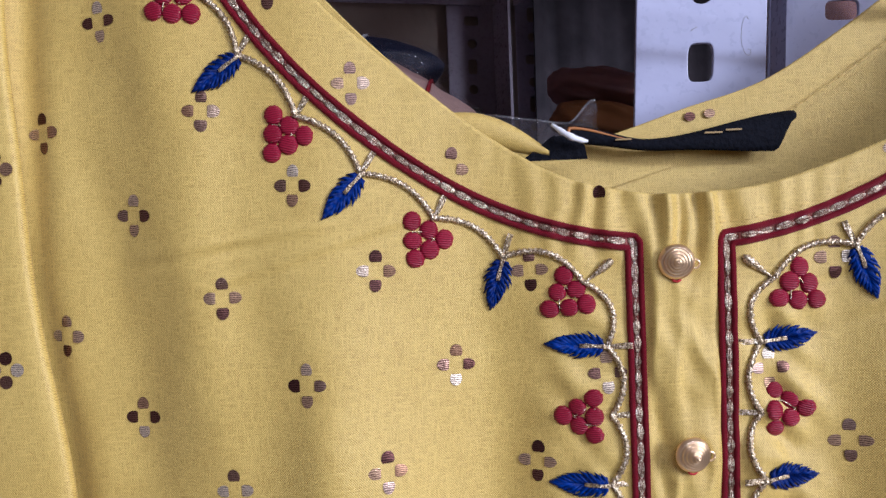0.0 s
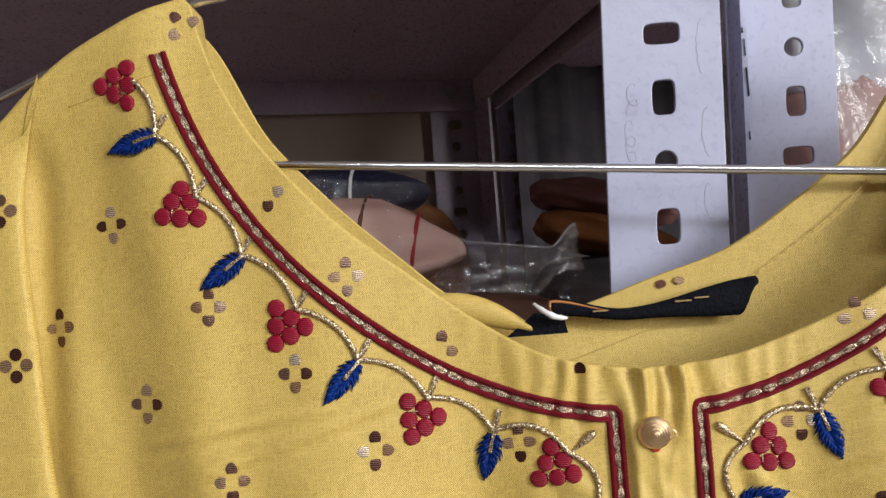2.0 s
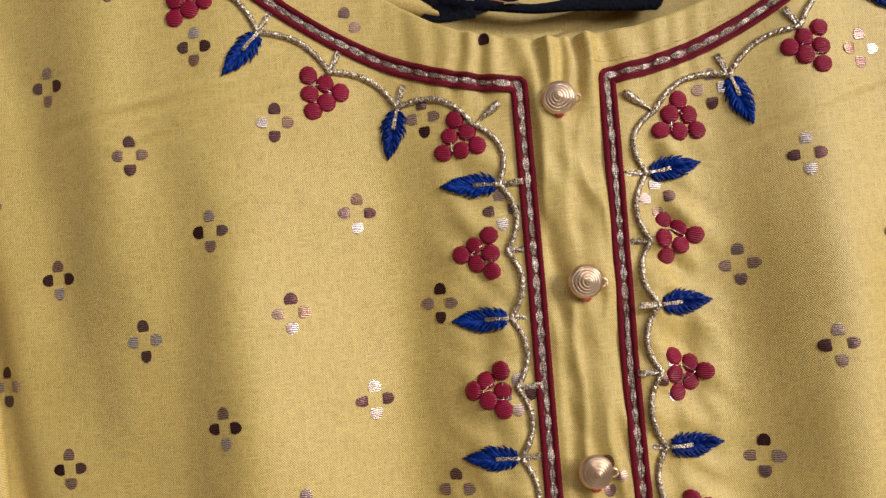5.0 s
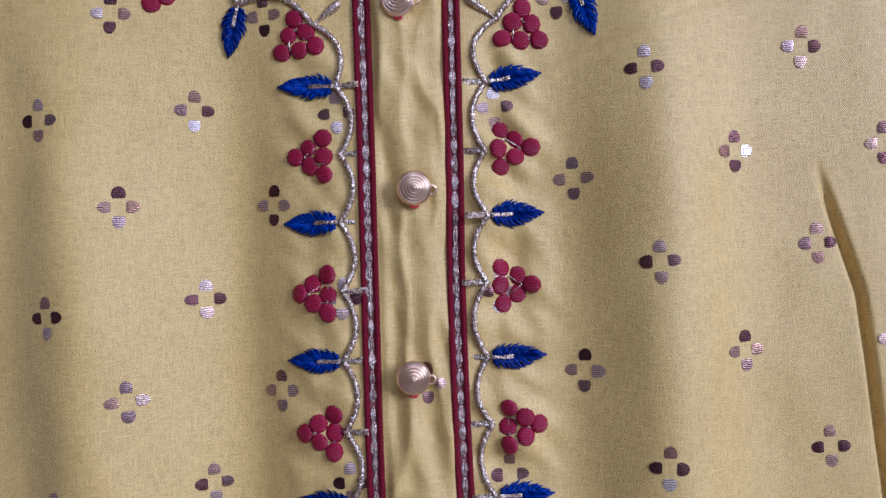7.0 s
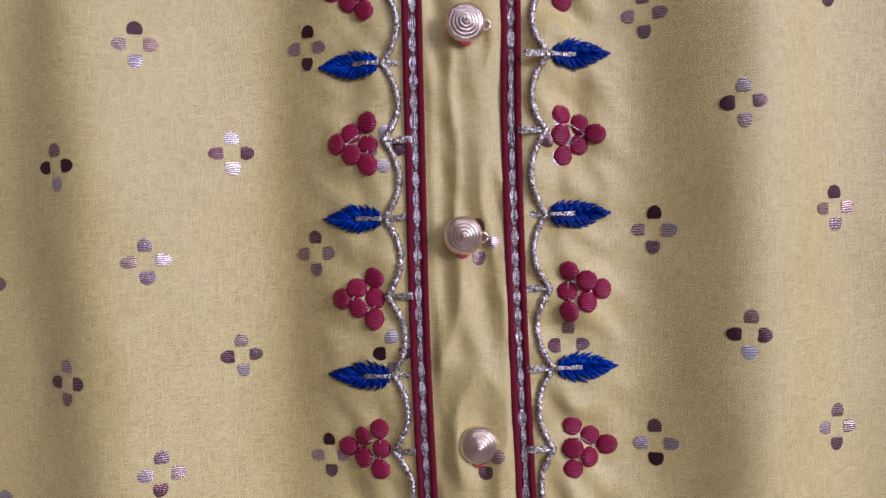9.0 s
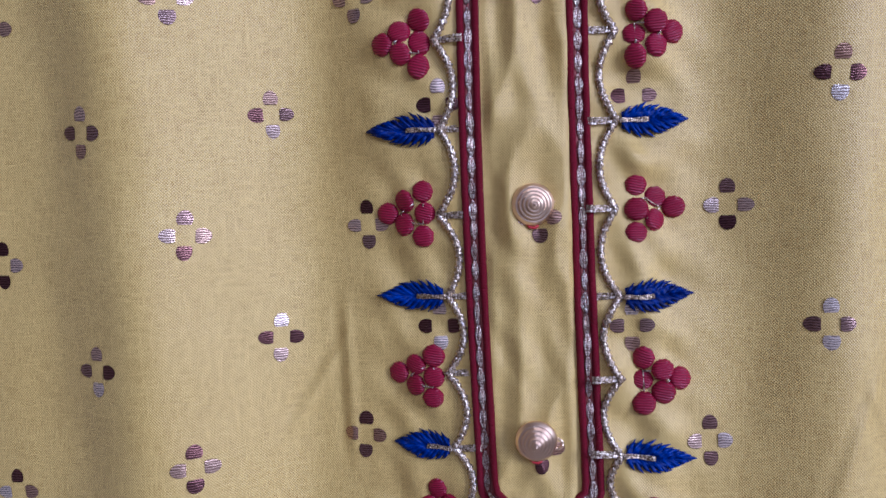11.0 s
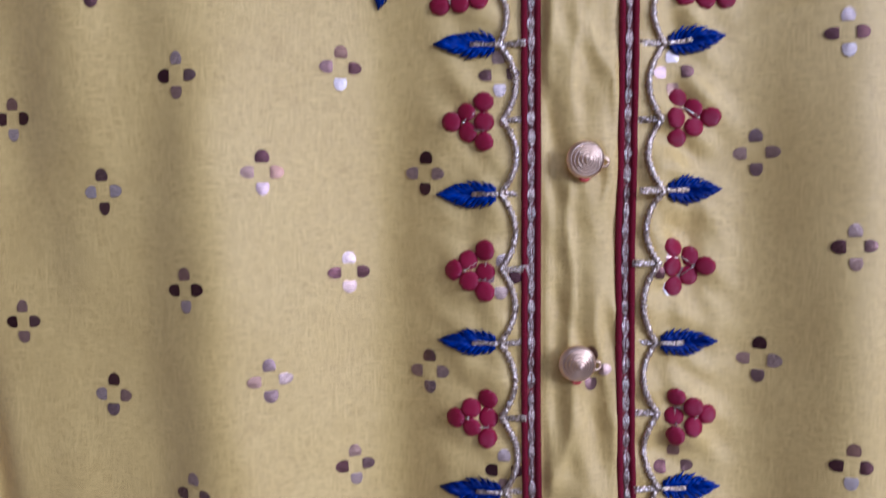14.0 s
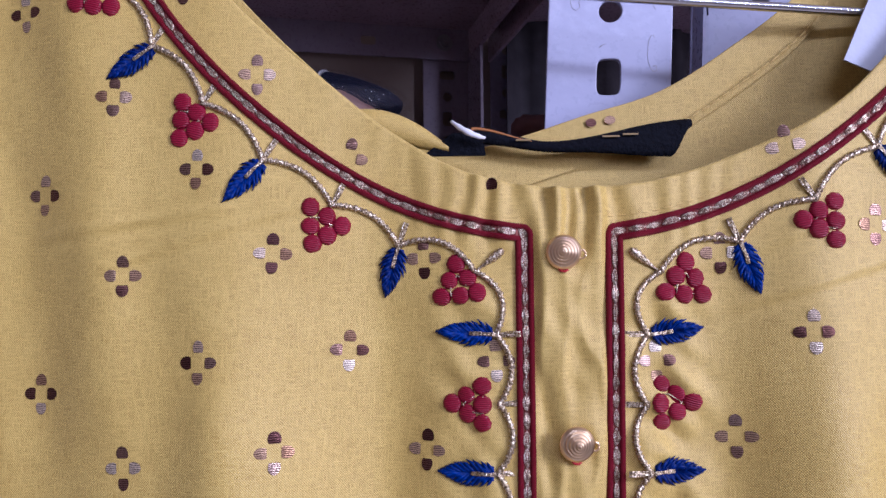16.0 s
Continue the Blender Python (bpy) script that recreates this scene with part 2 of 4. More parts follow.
def smooth(a, b, x):
    t = min(1.0, max(0.0, (x - a) / (b - a)))
    return t * t * (3 - 2 * t)


def spline(xs, zs):
    """A smooth curve through a few profile points."""
    n = len(xs)
    s = [(zs[min(i + 1, n - 1)] - zs[max(i - 1, 0)]) / (xs[min(i + 1, n - 1)] - xs[max(i - 1, 0)]) for i in range(n)]

    def at(x):
        if x <= xs[0]:
            return zs[0] + s[0] * (x - xs[0])
        if x >= xs[-1]:
            return zs[-1] + s[-1] * (x - xs[-1])
        i = max(k for k in range(n - 1) if xs[k] <= x)
        h = xs[i + 1] - xs[i]
        t = (x - xs[i]) / h
        return ((2 * t**3 - 3 * t**2 + 1) * zs[i] + (t**3 - 2 * t**2 + t) * h * s[i] + (3 * t**2 - 2 * t**3) * zs[i + 1] + (t**3 - t**2) * h * s[i + 1])
    return at


# ---- the shop around ----
def slab(name, dims, mat, label):
    ob = part(name, mesh(name, *box(*dims), mat, False), None, label, None, "structure", "wall")
    return ob


slab("floor", (-1.7, 1.9, -2.4, 0.62, -1.40, -1.35), FLOOR, "plain grey cement floor of the shop")
slab("ceiling", (-1.7, 1.9, -2.4, 0.62, 1.35, 1.40), WALL, "plain pale ceiling of the shop")
slab("wall_back", (-1.7, 1.9, 0.56, 0.62, -1.35, 1.35), WALL, "plain painted wall behind the rack")
slab("wall_front", (-1.7, 1.9, -2.4, -2.34, -1.35, 1.35), WALL, "plain painted wall facing the rack")
slab("wall_left", (-1.7, -1.64, -2.34, 0.56, -1.35, 1.35), WALL, "plain painted side wall")
slab("wall_right", (1.84, 1.9, -2.34, 0.56, -1.35, 1.35), WALL, "plain painted side wall")

# ---- the steel rack ----
LEAN = 0.050  # the rack stands a little out of plumb beside the hanging cloth


def slotted_plate(width, z0, z1, holes, thick=0.0018):
    """A flat steel flange with slots punched through; x from 0 to width, front at y = 0."""
    cu = bpy.data.curves.new("plate", "CURVE")
    cu.dimensions, cu.fill_mode, cu.extrude, cu.bevel_depth, cu.bevel_resolution = "2D", "BOTH", thick / 2 - 0.0003, 0.0003, 1
    outlines = [[(0, z0), (width, z0), (width, z1), (0, z1)]]
    for kind, x, z in holes:
        a, b = {"V": (0.0038, 0.0057), "H": (0.0058, 0.0036), "O": (0.0037, 0.0037)}[kind]
        p = 2.0 if kind == "O" else 4.2
        ring = []
        for i in range(28):
            th = 2 * math.pi * i / 28
            c, s = math.cos(th), math.sin(th)
            ring.append((x + a * math.copysign(abs(c) ** (2 / p), c), z + b * math.copysign(abs(s) ** (2 / p), s)))
        outlines.append(ring)
    for pts in outlines:
        sp = cu.splines.new("POLY")
        sp.points.add(len(pts) - 1)
        for q, (x, z) in zip(sp.points, pts):
            q.co = (x, z, 0, 1)
        sp.use_cyclic_u = True
    ob = bpy.data.objects.new("plate", cu)
    scene.collection.objects.link(ob)
    me = bpy.data.meshes.new_from_object(ob.evaluated_get(bpy.context.evaluated_depsgraph_get()))
    bpy.data.objects.remove(ob)
    bpy.data.curves.remove(cu)
    verts = [Vector((v.co.x, thick / 2 - v.co.z, v.co.y)) for v in me.vertices]
    faces = [tuple(f.vertices) for f in me.polygons]
    bpy.data.meshes.remove(me)
    return verts, faces


def hole_run(x, z0, z1, first, order, pitch=0.0197):
    """Slots in repeating order both ways from a known one."""
    out = []
    for k in range(-90, 90):
        z = first - k * pitch
        if z0 + 0.01 < z < z1 - 0.01:
            out.append((order[k % len(order)], x, z))
    return out


def leaned(data, x, y, turn=0.0):
    v, f = data
    c, s = math.cos(turn), math.sin(turn)
    return [Vector((x + p.x * c - p.y * s + LEAN * (p.z - 0.05), y + p.x * s + p.y * c, p.z)) for p in v], f


def upright(x, y, width, side, turn, first, order, mat, label, z0=-1.35, z1=1.0, across=0.5):
    """A slotted angle upright: a front flange and a side flange at right angles (side: 'toward' or 'away' and at which edge)."""
    post = thing("rack_upright", (x, y, z0), label, "rack upright", "uprights of the steel rack")
    near0, near1 = -0.20, 0.40
    holes = hole_run(width * across, near0, near1, first, order)
    part("front_flange", mesh("front_flange", *leaned(slotted_plate(width, z0, z1, holes), x, y, turn), mat, False), post)
    edge, depth = side
    flange = box(width - 0.0019 if edge == "right" else 0.0, width if edge == "right" else 0.0019, min(0.0024, depth), max(-0.0006, depth), z0, z1)
    part("side_flange", mesh("side_flange", *leaned(flange, x, y, turn), mat, False), post)
    return post


post_a = upright(0.0004, 0.036, 0.0357, ("right", 0.034), 0.0, 0.0541, "VHVO", RACK, "white painted slotted steel angle with pencil scribbles")
post_c = upright(0.0535, 0.081, 0.038, ("left", -0.014), 0.0, 0.0978, "VHOVO", RACK, "white painted slotted steel angle beside another upright", across=0.62)


def scribble(cx, cz, w, h, turns, seed):
    rnd = random.Random(seed)
    pts = []
    for i in range(40):
        t = i / 39
        pts.append(Vector((cx + w * math.cos(turns * 6.28 * t) * (0.5 + 0.5 * rnd.random() * t) + LEAN * (cz - 0.05), 0.03596, cz + h * (0.5 - t) + 0.25 * h * math.sin(turns * 6.28 * t))))
    return tube(pts, 0.00008, 4)


for k, (cx, cz, w, h, turns) in enumerate([(0.0085, 0.0935, 0.0025, 0.008, 1.6), (0.0075, 0.080, 0.0024, 0.011, 2.3), (0.0305, 0.083, 0.0019, 0.012, 0.8), (0.0305, 0.060, 0.0018, 0.011, 1.2), (0.030, 0.110, 0.002, 0.014, 0.7), (0.0165, 0.0635, 0.0012, 0.001, 0.5)]):
    part("pencil_mark", mesh("pencil_mark", *scribble(cx, cz, w, h, turns, k), PENCIL), post_a, "grey pencil scribble")

for k, (dz, h, w) in enumerate([(0.112, 0.006, 0.0004), (0.098, 0.010, 0.0006), (0.120, 0.002, 0.0005), (0.083, 0.003, 0.0004), (0.135, 0.004, 0.0004)]):
    cx = 0.0543 + LEAN * (dz - 0.05) + 0.0007 * math.sin(k * 2.3)
    part("paint_chip", mesh("paint_chip", *box(cx, cx + w, 0.0664, 0.0668, dz, dz + h, 0.00012), INK), post_c, "dark chip in the paint")

# the bay behind, turned a little away
YAW = radians(14.6)
EX, EY = Vector((math.cos(YAW), math.sin(YAW), 0)), Vector((-math.sin(YAW), math.cos(YAW), 0))
CORNER = Vector((-0.022, 0.40, 0.0))


def bay(data):
    """From the bay's own axes (x along its back to the right corner, y into the wall) to the world."""
    v, f = data
    return [CORNER + EX * p.x + EY * p.y + Vector((0, 0, p.z)) for p in v], f


rear = thing("rack_upright", (CORNER.x, CORNER.y, -1.35), "duller slotted steel angle at the back of the rack", "rack upright", "uprights of the steel rack")
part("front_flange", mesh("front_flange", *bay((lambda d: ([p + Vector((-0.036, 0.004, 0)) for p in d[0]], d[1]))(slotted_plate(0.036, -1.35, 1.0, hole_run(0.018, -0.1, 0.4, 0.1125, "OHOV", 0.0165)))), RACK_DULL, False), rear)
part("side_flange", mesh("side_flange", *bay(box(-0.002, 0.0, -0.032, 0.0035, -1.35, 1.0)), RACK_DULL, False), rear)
rear_b = thing("rack_upright", (0.004, 0.41, -1.35), "duller slotted steel angle of the next bay", "rack upright", "uprights of the steel rack")
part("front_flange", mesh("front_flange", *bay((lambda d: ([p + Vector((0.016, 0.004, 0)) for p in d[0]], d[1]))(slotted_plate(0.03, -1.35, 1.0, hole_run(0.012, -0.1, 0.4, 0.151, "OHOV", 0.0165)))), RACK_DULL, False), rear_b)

back_board = part("back_board", mesh("back_board", *bay(box(-0.75, 0.7, 0.012, 0.018, -1.2, 1.0)), BOARD, False), None, "brown board closing the back of the rack", None, "structure", "wall")

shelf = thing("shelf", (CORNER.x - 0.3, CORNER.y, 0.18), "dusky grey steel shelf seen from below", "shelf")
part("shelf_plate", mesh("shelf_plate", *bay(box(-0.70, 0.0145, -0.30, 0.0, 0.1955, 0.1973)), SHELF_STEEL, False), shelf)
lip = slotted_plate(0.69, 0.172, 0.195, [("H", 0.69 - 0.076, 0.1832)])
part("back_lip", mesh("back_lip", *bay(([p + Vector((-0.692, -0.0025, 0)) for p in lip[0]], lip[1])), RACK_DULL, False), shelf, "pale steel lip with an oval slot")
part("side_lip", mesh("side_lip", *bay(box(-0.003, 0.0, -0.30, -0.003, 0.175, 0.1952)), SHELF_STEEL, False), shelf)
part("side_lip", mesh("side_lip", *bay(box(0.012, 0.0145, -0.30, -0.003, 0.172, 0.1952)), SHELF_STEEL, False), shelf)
shelf_b = thing("shelf", (0.2, 0.3, 0.19), "dusky grey steel shelf of the next bay", "shelf")
part("shelf_plate", mesh("shelf_plate", *bay(box(0.016, 0.60, -0.30, 0.0, 0.202, 0.204)), SHELF_STEEL, False), shelf_b)
low = thing("shelf", (-0.2, 0.25, 0.0), "dusty steel shelf board under the packed garments", "shelf")
part("shelf_plate", mesh("shelf_plate", *bay(box(-0.70, 0.60, -0.325, 0.0, 0.010, 0.012)), SHELF_STEEL, False), low)


def bolt():
    pieces = []
    for r, y0, y1, sides in ((0.0062, -0.0034, -0.0022, 20), (0.0042, -0.0068, -0.0034, 6), (0.0024, -0.0088, -0.0068, 12)):
        v = [Vector((-0.0215 + r * math.cos(6.2832 * k / sides), y, 0.1845 + r * math.sin(6.2832 * k / sides))) for y in (y1, y0) for k in range(sides)]
        pieces.append((v, grid_faces(2, sides, True) + [tuple(sides + k for k in range(sides))]))
    return bay(join(pieces))


part("bolt", mesh("bolt", *bolt(), ZINC, False), shelf, "zinc hexagon bolt and washer")


# ---- packed garments on the shelf ----
def lump(centre, size, turn, seed, rough=0.12, nu=48, nv=28, power=2.6, tip=0.0):
    """A soft pillow-like bundle with folds; tip narrows its right end."""
    c, s = math.cos(turn), math.sin(turn)
    verts = []
    for i in range(nv):
        ph = -math.pi / 2 + math.pi * i / (nv - 1)
        for j in range(nu):
            th = 2 * math.pi * j / nu
            a, b = math.cos(ph) * math.cos(th), math.cos(ph) * math.sin(th)
            d = Vector((math.sin(ph), a, b))
            q = 2 / power
            p = Vector([math.copysign(abs(k) ** q, k) for k in d])
            n = noise.noise(Vector((d.x * 2.2, d.y * 2.2, d.z * 2.2 + seed * 7.1))) * rough + noise.noise(Vector((d.x * 7, d.y * 7, d.z * 7 + seed))) * rough * 0.35
            taper = 1 - tip * smooth(0.1, 1.0, p.x)
            p = Vector((p.x * size[0] * (1 + n * 0.3), p.y * size[1] * (1 + n) * taper, p.z * size[2] * (1 + n) * taper))
            verts.append(Vector(centre) + Vector((p.x * c - p.z * s, p.y, p.x * s + p.z * c)))
    return verts, grid_faces(nv, nu, True)


def pack(name, label, at, size, turn, seed, mat, film_scale=1.08, tip=0.4, tie=None):
    """A garment folded in a clear sleeve, resting on the shelf."""
    t = thing(name, (at[0], at[1], 0.012), label, "packed garment", "packed garments on the shelf")
    part("folded_cloth", mesh("folded_cloth", *lump(at, size, turn, seed, 0.10, tip=tip), mat), t)
    part("plastic_sleeve", mesh("plastic_sleeve", *lump(at, [k * film_scale for k in size], turn, seed + 0.03, 0.13, tip=tip), FILM), t, "clear creased plastic")
    if tie:
        for along, m in tie:
            ring = []
            for k in range(33):
                th = 2 * math.pi * k / 32
                shrink = (1 - tip * smooth(0.1, 1.0, along)) * (max(0.0, 1 - abs(along) ** 2.6)) ** (1 / 2.6)
                p = Vector((along * size[0] + 0.002 * math.sin(th), size[1] * 1.05 * shrink * math.cos(th), size[2] * 1.05 * shrink * math.sin(th)))
                ring.append(Vector(at) + Vector((p.x * math.cos(turn) - p.z * math.sin(turn), p.y, p.x * math.sin(turn) + p.z * math.cos(turn))))
            part("edge_band", mesh("edge_band", *tube(ring, 0.0009, 6), m), t)
    return t


pack("packed_garment", "peach folded garment with red edging in clear plastic", (-0.092, 0.160, 0.0600), (0.050, 0.035, 0.0240), -0.06, 2, PEACH, 1.06, 0.55, [(0.1, BROWN), (0.55, RED_PRINT)])
pack("packed_garment", "navy white-dotted folded garment in clear plastic", (-0.118, 0.205, 0.087), (0.060, 0.04, 0.018), 0.06, 5, NAVY, 1.07, 0.35, [(0.05, ORANGE), (0.4, LOOP)])
pack("packed_garment", "brown folded garment in clear plastic", (-0.040, 0.150, 0.025), (0.045, 0.035, 0.0125), 0.0, 9, BROWN, 1.06, 0.3)
pack("packed_garment", "dark folded garment lying on the shelf", (0.022, 0.19, 0.030), (0.035, 0.05, 0.018), 0.0, 12, DARK_CLOTH_SHADE, 1.04, 0.2)
pack("packed_garment", "orange folded garment against the back board", (-0.075, 0.34, 0.062), (0.035, 0.03, 0.048), 0.5, 15, ORANGE, 1.04, 0.3)


def open_bag():
    """The loose mouth of a clear bag: a thin wavy sheet with a curled rim."""
    verts, nu, nv = [], 46, 30
    for side in (0, 1):
        for i in range(nv):
            for j in range(nu):
                u, v = j / (nu - 1), i / (nv - 1)
                x = -0.058 + 0.068 * u
                z = 0.018 + (0.046 - 0.010 * u + 0.012 * smooth(0.8, 1.0, u)) * v
                y = 0.170 + (0.012 if side else -0.012) * math.sin(math.pi * min(1, v * 0.9 + 0.1)) + 0.004 * noise.noise(Vector((u * 5, v * 4, side * 3)))
                verts.append(Vector((x + 0.003 * v * noise.noise(Vector((v * 6, 0, side))), y, z + 0.002 * noise.noise(Vector((u * 7, side, 0))))))
    f = grid_faces(nv, nu)
    return verts, f + [tuple(i + nu * nv for i in q) for q in f]


bag = thing("plastic_bag", (-0.03, 0.17, 0.012), "empty clear plastic bag mouth beside folded garments", "plastic bag")
part("bag_film", mesh("bag_film", *open_bag(), BAG_FILM), bag)
rim = [Vector((-0.056 + 0.066 * k / 40, 0.169 + 0.001 * math.sin(k * 0.7), 0.0635 - 0.010 * k / 40 + 0.012 * smooth(0.8, 1.0, k / 40))) for k in range(41)]
part("bag_rim", mesh("bag_rim", *tube(rim, 0.0006, 6), CLOUDY), bag)

for at, size, turn, seed, mat, label in [
    ((0.045, 0.29, 0.085), (0.045, 0.04, 0.011), -0.25, 21, PINK, "pink folded cloth stacked in the next bay"),
    ((0.045, 0.28, 0.062), (0.045, 0.04, 0.012), -0.30, 22, ORANGE, "rust folded cloth stacked in the next bay"),
    ((0.050, 0.29, 0.040), (0.045, 0.04, 0.012), -0.1, 24, DARK_CLOTH_SHADE, "dark folded cloth in the next bay")]:
    ob = part("folded_cloth", mesh("folded_cloth", *lump(at, size, turn, seed, 0.2), mat), None, label, None, "", "folded cloth")
    ob["group"] = "cloth in the next bay"


def shade_sheet():
    """A dark sheet in soft folds, added in front of the back board as the bay's shade, front and back faces."""
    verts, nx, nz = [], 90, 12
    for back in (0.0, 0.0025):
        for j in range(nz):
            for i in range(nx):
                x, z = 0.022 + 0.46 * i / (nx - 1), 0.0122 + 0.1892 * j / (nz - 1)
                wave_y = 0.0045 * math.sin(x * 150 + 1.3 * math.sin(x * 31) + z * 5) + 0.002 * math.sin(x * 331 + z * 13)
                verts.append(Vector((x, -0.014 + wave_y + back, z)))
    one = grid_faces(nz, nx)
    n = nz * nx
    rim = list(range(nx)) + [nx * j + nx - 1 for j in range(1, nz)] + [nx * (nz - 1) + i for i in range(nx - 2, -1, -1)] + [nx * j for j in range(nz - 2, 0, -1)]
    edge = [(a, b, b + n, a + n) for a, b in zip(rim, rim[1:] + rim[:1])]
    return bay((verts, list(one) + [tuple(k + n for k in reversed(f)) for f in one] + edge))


# added sheet: its near-black colour stands in for shade deep in the bay
bay_shade = part("shade_sheet", mesh("shade_sheet", *shade_sheet(), DARK_CLOTH_SHADE), None, "dark folded sheet added as shade at the back of the bay", None, "", "hanging cloth")

side_bag = thing("plastic_bag", (0.13, 0.15, 0.012), "crumpled cloudy plastic bag with pink cloth inside", "plastic bag")
part("bag_film", mesh("bag_film", *lump((0.125, 0.155, 0.13), (0.045, 0.05, 0.09), 0.0, 31, 0.35, 64, 48), CLOUDY), side_bag)
part("bag_content", mesh("bag_content", *lump((0.128, 0.165, 0.075), (0.038, 0.04, 0.045), 0.2, 32, 0.2), PINK), side_bag, "pink cloth")
part("bag_content", mesh("bag_content", *lump((0.132, 0.17, 0.15), (0.034, 0.035, 0.05), -0.2, 33, 0.2), WHITE_CARD), side_bag, "white cloth")

# ---- the hanger ----
hanger = thing("hanger", (0.002, 0.012, 0.19), "bright steel wire clothes hanger inside the neck", "hanger")


def line(a, b, n=24):
    a, b = Vector(a), Vector(b)
    return [a.lerp(b, i / n) for i in range(n + 1)]


part("cross_bar", mesh("cross_bar", *tube(line((-0.205, 0.014, 0.0885), (0.205, 0.009, 0.0510)), 0.00125, 10), CHROME), hanger)
for sx in (-1, 1):
    part("arm", mesh("arm", *tube(line((0.002, 0.012, 0.1420), (sx * 0.118 + 0.002, 0.011, 0.1246)) + line((sx * 0.125 + 0.002, 0.0115, 0.1228), (sx * 0.205, 0.012, 0.0885 if sx < 0 else 0.0510)), 0.00125, 10), CHROME), hanger)
hook = [Vector((0.002, 0.012, 0.1415)), Vector((0.002, 0.012, 0.16)), Vector((0.002, 0.010, 0.178))]
hook += [Vector((0.002, 0.026 + 0.016 * math.cos(a), 0.190 + 0.016 * math.sin(a))) for a in [math.pi - 0.2 - k * 0.3 for k in range(12)]]
part("hook", mesh("hook", *tube(hook, 0.00125, 10, side_dir=Vector((1, 0, 0))), CHROME), hanger)

rail = thing("hanging_rail", (0.0, 0.026, 0.19), "steel rail that carries the hanger in front of the rack", "rail")
part("tube", mesh("tube", *tube(line((-0.8, 0.026, 0.1895), (0.8, 0.026, 0.1895)), 0.0125, 20, side_dir=Vector((0, 0, 1))), ZINC), rail)

# ---- the kurti ----
MID = 0.0015
front_curve = spline([-0.175, -0.148, -0.131, -0.1155, -0.1105, -0.1085, -0.1045, -0.0975, -0.0895, -0.076, -0.057, -0.0425, -0.025, -0.006, 0.008, 0.024, 0.045, 0.0645, 0.080, 0.094, 0.104, 0.110, 0.1135, 0.119, 0.135, 0.152, 0.2],
                   [0.082, 0.105, 0.1135, 0.1192, 0.1190, 0.1105, 0.0985, 0.0845, 0.0735, 0.0585, 0.0425, 0.0310, 0.0205, 0.0158, 0.0155, 0.0172, 0.0240, 0.0335, 0.0475, 0.0660, 0.0870, 0.1040, 0.1190, 0.1192, 0.1135, 0.105, 0.04])


def front_top(x):
    return 0.0006 + 1.012 * front_curve(x / 1.012)


CREASES = [(-0.128, 0.006, -0.085, 0.012, 0.0006), (-0.112, -0.002, -0.060, 0.014, 0.0005), (-0.037, -0.158, -0.036, -0.190, 0.0006), (-0.038, -0.166, -0.049, -0.184, 0.0005),
           (0.068, -0.172, 0.060, -0.196, 0.0003), (0.067, -0.174, 0.080, -0.200, 0.0004), (-0.060, -0.214, -0.016, -0.212, 0.0006), (0.045, -0.200, 0.075, -0.225, 0.0004),
           (0.036, -0.004, 0.060, 0.006, 0.0004), (0.045, -0.012, 0.085, 0.000, 0.0005)]


def bell(x, c, w):
    return math.exp(-(((x - c) / w) ** 2))


